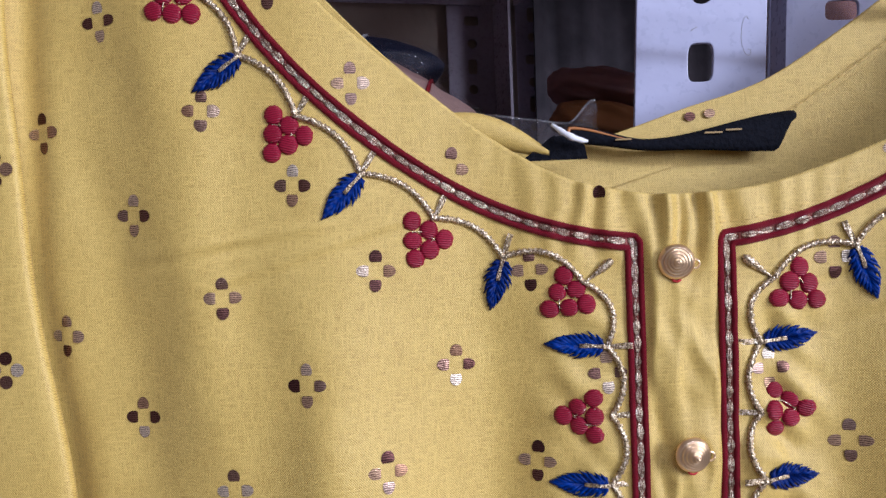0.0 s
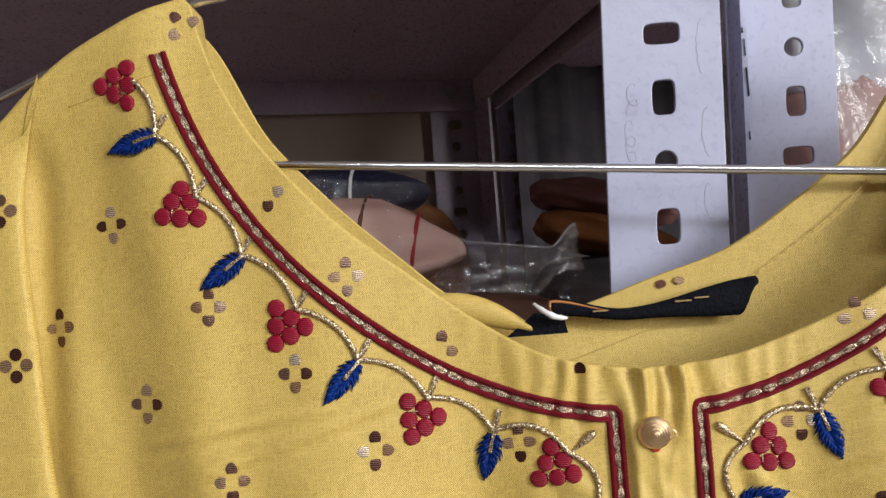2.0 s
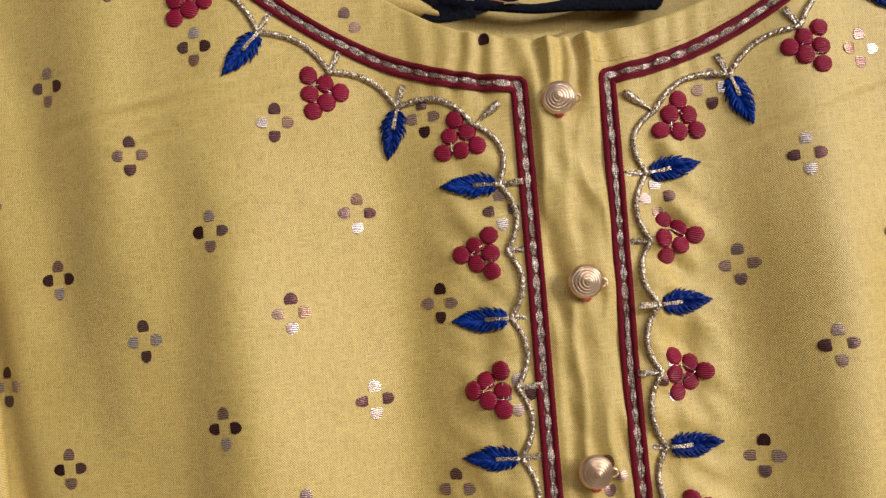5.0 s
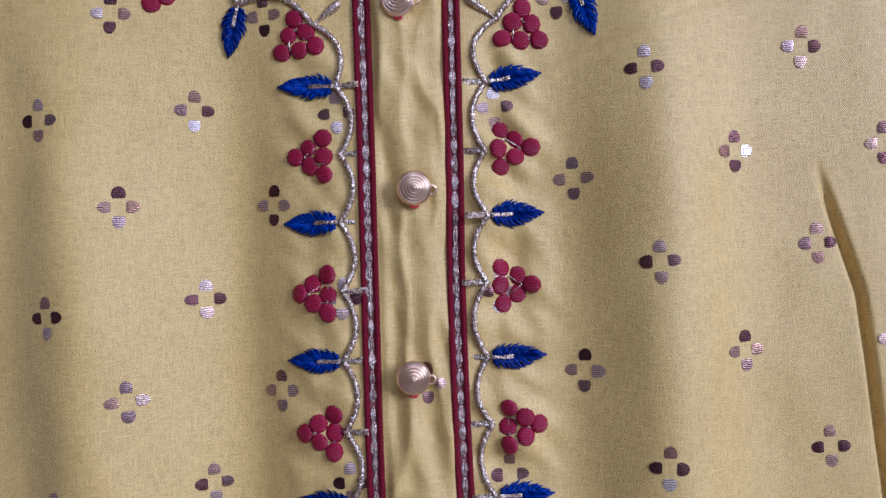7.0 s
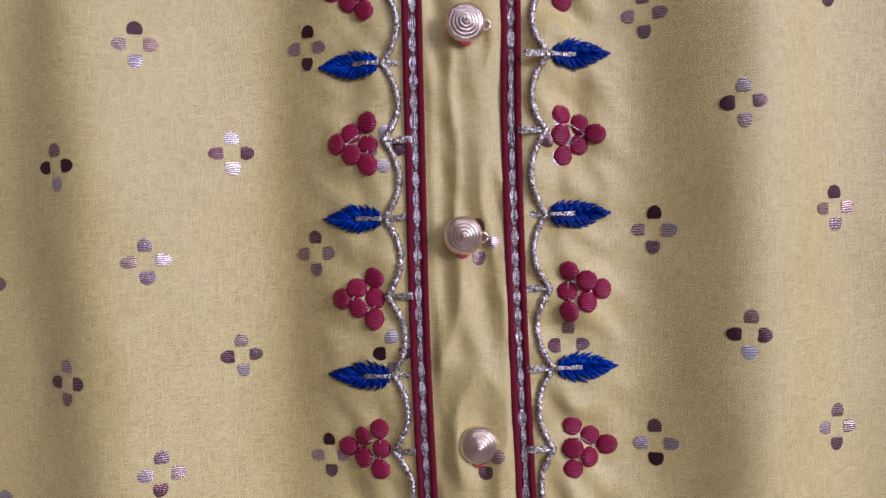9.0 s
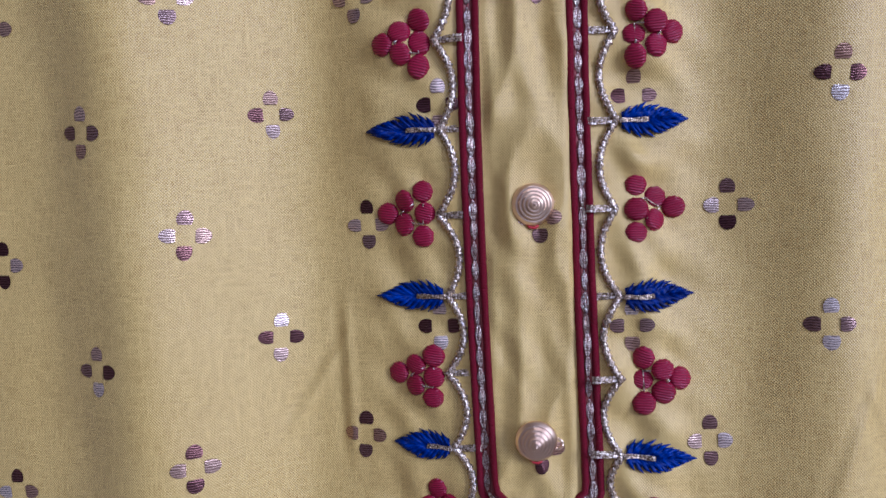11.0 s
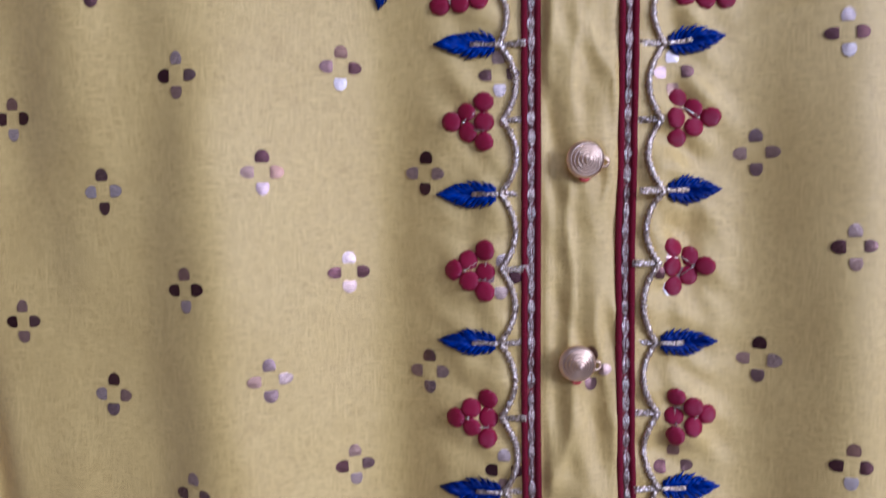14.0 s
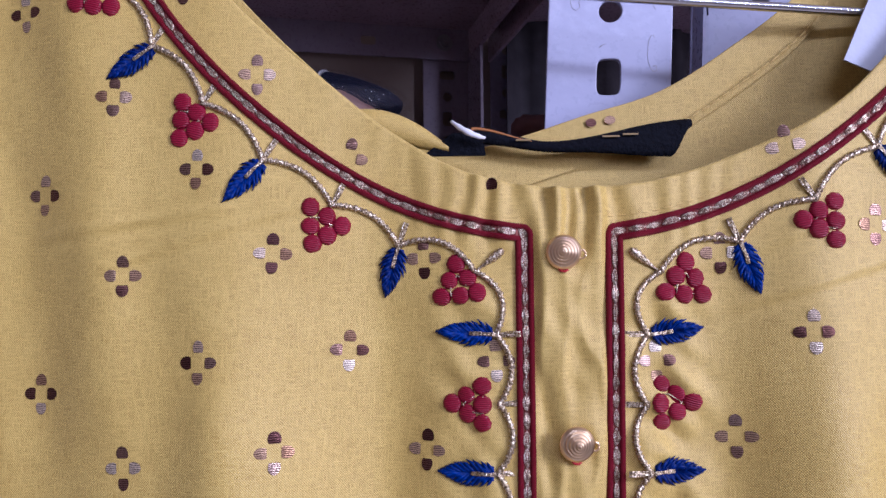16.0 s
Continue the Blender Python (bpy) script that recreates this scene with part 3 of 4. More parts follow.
def fold(x, z):
    """Depth of the hanging front: slow folds, gathers round the placket, puckers and creases."""
    low = 0.25 + 0.75 * smooth(0.03, -0.06, z)
    y = 0.0
    y -= 0.0074 * bell(x, -0.080 - 0.04 * (z + 0.1), 0.014) * low
    y += 0.0085 * bell(x, -0.044, 0.0150) * low
    y -= 0.0068 * bell(x, 0.062, 0.0135) * low
    y += 0.0042 * bell(x, -0.024, 0.015) * smooth(-0.11, -0.15, z) - 0.0035 * bell(x, 0.031, 0.016) * smooth(-0.13, -0.18, z)
    y += 0.0025 * bell(x, 0.037, 0.011) * low
    y += 0.0050 * smooth(0.062, 0.092, x) * low
    y -= 0.0036 * bell(x, -0.114 - 0.10 * z, 0.012) * (0.55 + 0.45 * low) * smooth(-0.10, -0.02, z)
    y += 0.0022 * bell(x, -0.137 - 0.10 * z, 0.011) * smooth(0.105, 0.07, z) * smooth(-0.10, -0.02, z)
    y += 0.0042 * bell(x, -0.1585 - 0.15 * min(0.0, z), 0.006) * smooth(0.098, 0.075, z)
    y += 0.004 * smooth(-0.10, -0.16, x) * smooth(0.115, 0.08, z) + 0.008 * smooth(0.11, 0.18, x)
    y += 0.0012 * noise.noise(Vector((x * 16, 1.3, z * 7)))
    y += 0.0005 * noise.noise(Vector((x * 90, 5.1, z * 50)))
    # deep crease at the side
    cx = 0.1010 - 0.30 * (z + 0.045) * smooth(-0.03, -0.05, z) if z > -0.075 else 0.1100 - 0.10 * (z + 0.075)
    y += 0.0040 * bell(x, cx, 0.0010) * smooth(-0.040, -0.062, z)
    # gathers in the placket and under the neck rim
    inside = smooth(0.0092, 0.0070, abs(x - 0.0022))
    y -= 0.95 * inside * smooth(-0.205, -0.195, z) * (0.0010 + 0.0011 * (1 - 3.2 * abs(noise.noise(Vector((x * 130, 6.0, z * 40))))) + 0.0010 * noise.noise(Vector((x * 190, 2.0, z * 34))) + 0.0009 * noise.noise(Vector((x * 200 + z * 90, 8.0, z * 95))))
    ribs = bell(x, 0.0, 0.026) * smooth(-0.004, 0.008, z)
    y += 0.0009 * ribs * math.sin(x * 2 * math.pi / 0.0064 + 5.0 * noise.noise(Vector((x * 55, z * 60, 0)))) + 0.0010 * ribs * noise.noise(Vector((x * 260, 4.0, z * 60)))
    # puckers beside the stitched vine
    for c in (-0.021, 0.024):
        k = bell(x, c, 0.009) * smooth(0.0, -0.02, z) * smooth(-0.225, -0.21, z)
        y += k * (0.0030 if c > 0 else 0.0018) * noise.noise(Vector((x * 130, 7.7, z * 150 + 0.5 * x * 150)))
    for x0, z0, x1, z1, h in CREASES:
        dx, dz = x1 - x0, z1 - z0
        q = dx * dx + dz * dz
        t = ((x - x0) * dx + (z - z0) * dz) / q
        if -0.2 < t < 1.2:
            d = ((x - x0) * dz - (z - z0) * dx) / math.sqrt(q)
            if abs(d) < 0.006:
                y -= h * (bell(d, 0, 0.0012) - 0.7 * bell(d, 0.0024, 0.0014)) * smooth(-0.2, 0.2, t) * smooth(1.2, 0.8, t)
    return y


def back_y(x, z):
    u = min(1.0, abs(x - MID) / 0.115)
    return 0.0235 - 0.0135 * u * u + 0.0015 * noise.noise(Vector((x * 20, 3, z * 20))) + 0.004 * smooth(0.02, -0.05, z)


def spread(pieces):
    out = []
    for a, b, n in pieces:
        out += [a + (b - a) * i / n for i in range(n)]
    return out + [pieces[-1][1]]


COLS = spread([(-0.176, -0.164, 8), (-0.164, -0.116, 56), (-0.116, -0.100, 50), (-0.100, 0.100, 280), (0.100, 0.122, 54), (0.122, 0.19, 40)])
kurti = thing("kurti", (0.0, 0.01, -0.45), "mustard yellow printed kurti with grape embroidery on a hanger", "kurti")


def front_mesh():
    verts, rows = [], []
    rows = [("z", -0.45 + 0.20 * i / 24) for i in range(24)] + [("v", i / 320) for i in range(321)]
    for kind, k in rows:
        for x in COLS:
            top = front_top(x)
            z = k if kind == "z" else -0.25 + (top + 0.25) * k
            verts.append((x, fold(x, z), z))
    for dy, dz in ((0.0004, 0.00035), (0.0010, 0.0003), (0.0014, -0.0004), (0.0016, -0.003), (0.0018, -0.009)):
        for x in COLS:
            top = front_top(x)
            yoke = smooth(0.108, 0.114, abs(x - MID))
            verts.append((x, fold(x, top) + dy * (1 + 6.0 * yoke), top + dz * (1 - yoke)))
    return verts, grid_faces(len(rows) + 5, len(COLS))


front_panel = part("front_panel", mesh("front_panel", *front_mesh(), YELLOW), kurti)

back_top = spline([-0.152, -0.1155, -0.1085, -0.0975, -0.0895, -0.076, -0.060, -0.050, -0.038, -0.026, -0.010, 0.009, 0.030, 0.049, 0.067, 0.078, 0.090, 0.103, 0.1135, 0.152, 0.2],
                  [0.099, 0.1165, 0.111, 0.0882, 0.0775, 0.0628, 0.0478, 0.0388, 0.0318, 0.0295, 0.0330, 0.0390, 0.0455, 0.0570, 0.0710, 0.0860, 0.1020, 0.116, 0.1175, 0.103, 0.04])


def back_mesh(x_list, drop, lift, dip):
    verts, n = [], 60
    for i in range(n + 1):
        for x in x_list:
            top = back_top(x)
            z = top - drop + drop * i / n
            verts.append((x, back_y(x, z) - lift - dip * (i / n) ** 2, z))
    for dy, dz in ((0.0003, 0.0003), (0.0009, 0.0002), (0.0013, -0.001)):
        for x in x_list:
            top = back_top(x)
            verts.append((x, back_y(x, top) - lift - dip + dy, top + dz))
    return verts, grid_faces(n + 4, len(x_list))


part("back_panel", mesh("back_panel", *back_mesh(COLS[::2], 0.42, 0.0, 0.0), INSIDE), kurti, "inside of the yellow back")
part("back_facing", mesh("back_facing", *back_mesh([x for x in COLS if -0.113 < x < 0.113], 0.0135, 0.0012, 0.0008), YELLOW), kurti, "folded facing with a stitched edge")


def stitches(points, length, gap, radius, mat):
    """Short dashes of thread along a line of points."""
    pieces, run, on, seg = [], 0.0, True, [points[0]]
    for a, b in zip(points, points[1:]):
        run += (b - a).length
        if on:
            seg.append(b)
        if run > (length if on else gap):
            if on and len(seg) > 1:
                pieces.append(tube(seg, radius, 5))
            on, run, seg = not on, 0.0, [b]
    return join(pieces)


pts = [Vector((x, back_y(x, back_top(x) - 0.0115) - 0.0022, back_top(x) - 0.0115)) for x in [0.024 + 0.081 * i / 400 for i in range(401)]]
part("topstitching", mesh("topstitching", *stitches(pts, 0.0019, 0.0010, 0.00022, STITCH), STITCH), kurti, "pale dashed stitch line")
pts = []
for i in range(900):
    x = 0.010 + 0.090 * i / 899
    pts.append((x, front_top(x) - 0.0072))
pts = [Vector((x, fold(x, z) - 0.00012, z)) for x, z in pts]
part("topstitching", mesh("topstitching", *stitches(pts, 0.0016, 0.0012, 0.00016, STITCH), STITCH), kurti, "fine stitch line below the neck")


def collar_twist():
    verts, n = [], 60
    for i in range(n + 1):
        t = i / n
        x = -0.0575 + 0.030 * t
        h = 0.0040 * math.sin(math.pi * (0.12 + 0.83 * t)) ** 0.8
        zc = 0.0365 - 0.0085 * t + 0.002 * math.sin(math.pi * t)
        for j in range(17):
            a = 2 * math.pi * j / 16
            verts.append((x, 0.0100 + 0.0020 * math.cos(a), zc + h * math.sin(a)))
    return verts, grid_faces(n + 1, 17)


part("collar_twist", mesh("collar_twist", *collar_twist(), YELLOW), kurti, "twisted fold of the collar")

sleeve_edge = spline([-0.45, -0.20, -0.05, 0.0, 0.035, 0.059, 0.085, 0.104], [-0.140, -0.140, -0.1480, -0.1560, -0.1590, -0.1605, -0.1595, -0.152])


def sleeve_mesh(sign, shift):
    verts, nr, nc = [], 200, 46
    for i in range(nr + 1):
        for j in range(nc):
            s = j / (nc - 1)
            z_top = min(0.1055 - 0.098 * s, front_top(-0.150 - 0.10 * s) - 0.0004)
            z = -0.45 + (z_top + 0.45) * i / nr
            e = sleeve_edge(z) + shift
            if j < 8:
                a = math.pi * 0.95 * (1 - j / 8)
                x, y = e - 0.0022 + 0.0022 * math.sin(a), -0.0012 + 0.0022 * (1 - math.cos(a))
            else:
                k = (j - 7) / (nc - 8)
                x, y = e - 0.0022 - 0.10 * k, -0.0012 + 0.012 * k * k
            y += 0.0022 * noise.noise(Vector((x * 30, 9.2, z * 14))) - 0.0018
            y += 0.004 * smooth(0.08, 0.108, z) * s
            y += 0.004
            if sign > 0:
                k = smooth(0.060, 0.100, z)
                y = y * (1 - k) + (fold(x, z) - 0.0006) * k
            verts.append((sign * x, y, z))
    return verts, grid_faces(nr + 1, nc)


part("sleeve", mesh("sleeve", *sleeve_mesh(1, 0.0), YELLOW), kurti, "hanging sleeve with a gathered cap")
part("sleeve", mesh("sleeve", *sleeve_mesh(-1, -0.012), YELLOW), kurti, "hanging sleeve with a gathered cap")

yoke_pts = [Vector((x, fold(x, z) - 0.0001, z)) for x, z in [(-0.146 + 0.028 * i / 60, 0.0965 + 0.0065 * i / 60) for i in range(61)]]
part("yoke_seam", mesh("yoke_seam", *tube(yoke_pts, 0.0002, 6), YELLOW), kurti, "shoulder seam")


# ---- embroidery ----
def on_cloth(x, z, h):
    return Vector((x, fold(x, z) - h, z))


def pose_on_cloth(x, z, ux, uz, h=0.0):
    """A pose on the cloth whose x axis runs along (ux, uz) and whose z axis stands out of the cloth."""
    e = 0.0012
    n = Vector(((fold(x + e, z) - fold(x - e, z)) / (2 * e), -1.0, (fold(x, z + e) - fold(x, z - e)) / (2 * e))).normalized()
    u = Vector((ux, 0, uz))
    u = (u - n * u.dot(n)).normalized()
    v = n.cross(u)
    m = Matrix((u, v, n)).transposed().to_4x4()
    m.translation = on_cloth(x, z, h)
    return m


def grape_mesh(seed):
    rnd = random.Random(seed)
    verts, rings, sides, r = [], 8, 36, 0.00232
    wob = [1 + rnd.uniform(-0.045, 0.035) for k in range(sides)]
    for i in range(rings):
        a = i / (rings - 1)
        for k in range(sides):
            th = 2 * math.pi * k / sides
            rr = r * (1 - (1 - a) ** 1.0) * (wob[k] if a > 0.8 else 1)
            x, y = rr * math.cos(th), rr * math.sin(th)
            verts.append((x, y, 0.00095 * math.sqrt(max(0.0, 1 - a**2.6)) - (0.00015 if i == rings - 1 else 0)))
    return mesh("grape", verts, grid_faces(rings, sides, True), CRIMSON)


GRAPES = [grape_mesh(k) for k in range(4)]


def cluster(x, z, dx, dz, seed):
    """Six satin-stitched grapes in a triangle whose point lies along (dx, dz)."""
    rnd = random.Random(seed)
    d = math.hypot(dx, dz)
    dx, dz = dx / d, dz / d
    px, pz = -dz, dx
    specks = []
    spots = [(-0.0029, -0.0045), (-0.0031, 0.0), (-0.0029, 0.0045), (0.0009, -0.0023), (0.0009, 0.0022), (0.0045, 0.0)]
    for a, b in [(-0.0010, -0.002), (0.0020, 0.0), (-0.0010, 0.002), (-0.0030, 0.0021), (-0.0030, -0.0021)]:
        specks.append(on_cloth(x + dx * a + px * b, z + dz * a + pz * b, 0.0006))
    base = part("grape_cluster", mesh("grape_cluster", *tube(specks, 0.0002, 5), SILVER), kurti, "six crimson satin-stitched grapes")
    for a, b in spots:
        a, b = a + rnd.uniform(-0.0002, 0.0002), b + rnd.uniform(-0.0002, 0.0002)
        gx, gz = x + dx * a + px * b, z + dz * a + pz * b
        m = pose_on_cloth(gx, gz, 1.0, rnd.uniform(-0.3, 0.3), 0.0001) @ Matrix.Diagonal((rnd.uniform(0.95, 1.06), rnd.uniform(0.95, 1.1), 1, 1))
        part("grape", GRAPES[rnd.randrange(4)], base, "", m)


def leaf(x0, z0, x1, z1, seed, wide=0.0031):
    """A leaf of slanting blue stitches with a ragged edge and a silver vein."""
    rnd = random.Random(seed)
    length = math.hypot(x1 - x0, z1 - z0)
    dx, dz = (x1 - x0) / length, (z1 - z0) / length
    px, pz = -dz, dx

    def at(a, b, h):
        return on_cloth(x0 + dx * a + px * b, z0 + dz * a + pz * b, h)
    pieces = []

    def half(t):
        return wide * (math.sin(math.pi * (0.13 + 0.87 * t) ** 0.72)) ** 0.8
    under = []
    for i in range(15):
        t = i / 14
        w = half(t) * 0.86
        under += [at(length * (0.02 + 0.88 * t), w * b, 0.00005 + 0.00068 * (1 - b * b)) for b in (-1, -0.7, -0.3, 0, 0.3, 0.7, 1)]
    pieces.append((under, grid_faces(15, 7)))
    for side in (-1, 1):
        for i in range(44):
            t = i / 43
            a0, w = length * (0.01 + 0.80 * t), half(t) * rnd.uniform(0.86, 1.0)
            a1 = min(length * 0.97, a0 + w * 0.6 + 0.0005 + 0.12 * length * t)
            bed = [at(a0, -side * 0.0001, 0.0007), at(a0 + (a1 - a0) * 0.5, side * w * 0.58, 0.0009), at(a1, side * w * (1.0 - 0.55 * t), 0.0004)]
            pieces.append(tube(bed, [0.00020, 0.00025, 0.00016], 5, side_dir=Vector((0, -1, 0.01))))
        for i in range(10):
            t = (i + rnd.uniform(-0.2, 0.2)) / 9.2 if i else 0.0
            a0, w = length * (0.02 + 0.72 * t), half(t) * rnd.uniform(1.36, 1.66)
            a1 = min(length * (1.03 - 0.03 * rnd.random()), a0 + w * 0.50 + 0.0004 + 0.22 * length * t)
            spike = [at(a0, side * w * 0.10, 0.0008), at(a0 + (a1 - a0) * 0.55, side * w * 0.62, 0.0009), at(a1, side * w * (1.0 - 0.6 * t), 0.0003)]
            pieces.append(tube(spike, [0.00026, 0.00044, 0.00006], 5, side_dir=Vector((0, -1, 0.01))))
    blade = part("leaf", mesh("leaf", *join(pieces), BLUE), kurti, "royal blue stitched leaf with a silver vein")
    strands = []
    for k in (-1, 0, 1):
        strands.append(tube([at(length * (-0.02 + 0.42 * i / 8), k * 0.00028 + 0.00008 * math.sin(i + k), 0.0012) for i in range(9)], 0.00019, 5))
    part("leaf_vein", mesh("leaf_vein", *join(strands), SILVER), blade, "silver thread vein")


def neck_point(u_angle, side, off=0.0):
    """The stitched border round the neck, an ellipse; off moves it outwards, away from the opening."""
    a, h = 0.1257, 0.1375
    x, z = side * a * math.sin(u_angle), 0.0047 + h * (1 - math.cos(u_angle)) + 0.0028 * bell(u_angle, 0.68, 0.33)
    nx, nz = side * math.sin(u_angle) / a, -math.cos(u_angle) / h
    k = math.hypot(nx, nz)
    return MID + x + off * nx / k, z + off * nz / k


PLACKET = {-1: ([-0.005, 0.040, 0.070, 0.105, 0.140, 0.170, 0.1957], [-0.0090, -0.0091, -0.0093, -0.0095, -0.0091, -0.0082, -0.0071]),
           1: ([-0.005, 0.040, 0.070, 0.105, 0.140, 0.170, 0.1957], [0.0129, 0.0124, 0.0118, 0.0119, 0.0126, 0.0134, 0.0142])}


def border_path(side):
    """From the shoulder round the neck to the corner, down the placket and in to the point."""
    cx = 0.0114 if side > 0 else 0.0100
    pts = [neck_point(a, side) for a in [1.315 - (1.315 - 0.085) * i / 150 for i in range(151)]]
    corner = (MID + side * cx - (0.0005 if side < 0 else 0), 0.0049)
    bottom = (0.0142 if side > 0 else -0.0071, -0.1957)
    tip = (0.0031, -0.2068)
    runs = [[(x, z) for x, z in pts if abs(x - MID) > cx] + [corner]]
    edge = spline(*PLACKET[side])
    runs.append([(edge(-z), z) for z in [corner[1] + (bottom[1] - corner[1]) * i / 160 for i in range(161)]])
    runs.append([(bottom[0] + (tip[0] - bottom[0]) * i / 16, bottom[1] + (tip[1] - bottom[1]) * i / 16) for i in range(17)])
    return runs


def offset(run, off):
    out = []
    for i, (x, z) in enumerate(run):
        a, b = run[max(i - 1, 0)], run[min(i + 1, len(run) - 1)]
        k = math.hypot(b[0] - a[0], b[1] - a[1])
        out.append((x + off * -(b[1] - a[1]) / k, z + off * (b[0] - a[0]) / k))
    return out


def chain_link(seed):
    """One chain stitch: loose silver strands that part and close again, along x."""
    rnd = random.Random(seed)
    pieces, L = [], 0.0021
    for k in range(6):
        w = (k - 2.5) * 0.00028 + rnd.uniform(-0.0001, 0.0001)
        L0, L1 = L * rnd.uniform(0.75, 1.1), L * rnd.uniform(0.75, 1.1)
        pieces.append(tube([Vector((-L0 + (L0 + L1) * i / 8, w * math.sin(math.pi * (0.06 + 0.88 * i / 8)) ** 0.8 + rnd.uniform(-0.00004, 0.00004), 0.00030 + 0.00026 * math.sin(math.pi * i / 8) + (0.00012 if k % 2 else 0))) for i in range(9)], rnd.uniform(0.00011, 0.00016), 5, side_dir=Vector((0, 0, 1))))
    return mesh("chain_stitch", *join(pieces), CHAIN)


LINKS = [chain_link(k) for k in range(6)]
for side in (-1, 1):
    runs = border_path(side)
    whole = [p for r in runs for p in r[: -1 if r is not runs[-1] else None]]
    cords = []
    for off in (-0.00150, 0.00150):
        pts = []
        for r in runs:
            o = offset(r, off)
            keep = list(o)
            if pts:
                pts = [p for p in pts if math.hypot(p[0] - keep[0][0], p[1] - keep[0][1]) > 0.0005]
            pts += keep
        clean = [pts[0]]
        for p in pts[1:]:
            if math.hypot(p[0] - clean[-1][0], p[1] - clean[-1][1]) > 0.0005:
                clean.append(p)
        cords.append(clean)
    # sharp corners: drop the overshoot of the inner cord, add the corner of the outer one
    made = []
    for off, pts in zip((-0.00150, 0.00150), cords):
        neat = [p for p in pts if min(math.hypot(p[0] - q[0], p[1] - q[1]) for q in whole) > 0.00136]
        fine = []
        for a, b in zip(neat, neat[1:]):
            d = math.hypot(b[0] - a[0], b[1] - a[1])
            k = max(1, int(d / 0.0006))
            fine += [(a[0] + (b[0] - a[0]) * i / k, a[1] + (b[1] - a[1]) * i / k) for i in range(k)]
        fine.append(neat[-1])
        made.append(tube([on_cloth(x, z, 0.0003) for x, z in fine], [0.00076 + 0.00005 * noise.noise(Vector((i * 0.6, off * 900, side))) for i in range(len(fine))], 8, 0.04, 0.0011))
    border = part("neck_border", mesh("neck_border", *join(made), MAROON), kurti, "maroon corded border with a silver chain stitch")
    strip = []
    for x, z in whole:
        strip.append((x, z))
    left, right = offset(strip, -0.0011), offset(strip, 0.0011)
    verts = [on_cloth(x, z, 0.00022) for pair in zip(left, strip, right) for x, z in pair]
    part("border_ground", mesh("border_ground", verts, grid_faces(len(strip), 3), GROUND), border, "rust ground between the cords")
    rnd = random.Random(40 + side)
    for r in runs:
        run, nxt = 0.0, 0.0024
        for a, b in zip(r, r[1:]):
            d = math.hypot(b[0] - a[0], b[1] - a[1])
            while run + d >= nxt:
                t = (nxt - run) / d
                x, z = a[0] + (b[0] - a[0]) * t, a[1] + (b[1] - a[1]) * t
                m = pose_on_cloth(x, z, b[0] - a[0], b[1] - a[1] + rnd.uniform(-0.03, 0.03) * d, 0.0001) @ Matrix.Diagonal((rnd.uniform(0.9, 1.08), rnd.uniform(0.75, 1.1), 1, 1))
                part("chain_stitch", LINKS[rnd.randrange(6)], border, "", m)
                nxt += 0.0043 + rnd.uniform(-0.0003, 0.0003)
            run += d

# the vine: nodes down each side with a leaf or a bunch at each
LEFT_NODES = [(-0.0162, -0.0194), (-0.0156, -0.0362), (-0.0162, -0.0527), (-0.0162, -0.0697), (-0.0166, -0.0866), (-0.0165, -0.1038), (-0.0157, -0.1214), (-0.0164, -0.1385), (-0.0148, -0.1553), (-0.0152, -0.1714), (-0.0142, -0.1870)]
RIGHT_NODES = [(0.0208, -0.0197), (0.0201, -0.0366), (0.0203, -0.0524), (0.0193, -0.0687), (0.0190, -0.0868), (0.0195, -0.1030), (0.0197, -0.1205), (0.0192, -0.1380), (0.0199, -0.1554), (0.0198, -0.1718), (0.0197, -0.1872)]
LEFT_TIPS = [(-0.0315, -0.0186), (-0.0313, -0.0526), (-0.0312, -0.0864), (-0.0313, -0.1213), (-0.0301, -0.1554), (-0.0273, -0.1868)]
RIGHT_TIPS = [(0.0347, -0.0180), (0.0342, -0.0521), (0.0336, -0.0868), (0.0342, -0.1204), (0.0351, -0.1552), (0.0352, -0.1885)]
LEFT_GRAPES = [(-0.0226, -0.0363), (-0.0226, -0.0701), (-0.0223, -0.1041), (-0.0224, -0.1382), (-0.0211, -0.1722)]
RIGHT_GRAPES = [(0.0265, -0.0361), (0.0258, -0.0695), (0.0262, -0.1037), (0.0262, -0.1380), (0.0273, -0.1724)]
for side, nodes, tips, bunches in ((-1, LEFT_NODES, LEFT_TIPS, LEFT_GRAPES), (1, RIGHT_NODES, RIGHT_TIPS, RIGHT_GRAPES)):
    for i, (x, z) in enumerate(nodes):
        if i % 2 == 0:
            leaf(x + side * 0.0006, z, *tips[i // 2], 100 + i + 50 * side, 0.0026)
        else:
            cluster(*bunches[i // 2], side, 0.03 * math.sin(i * 3), 200 + i + 50 * side)

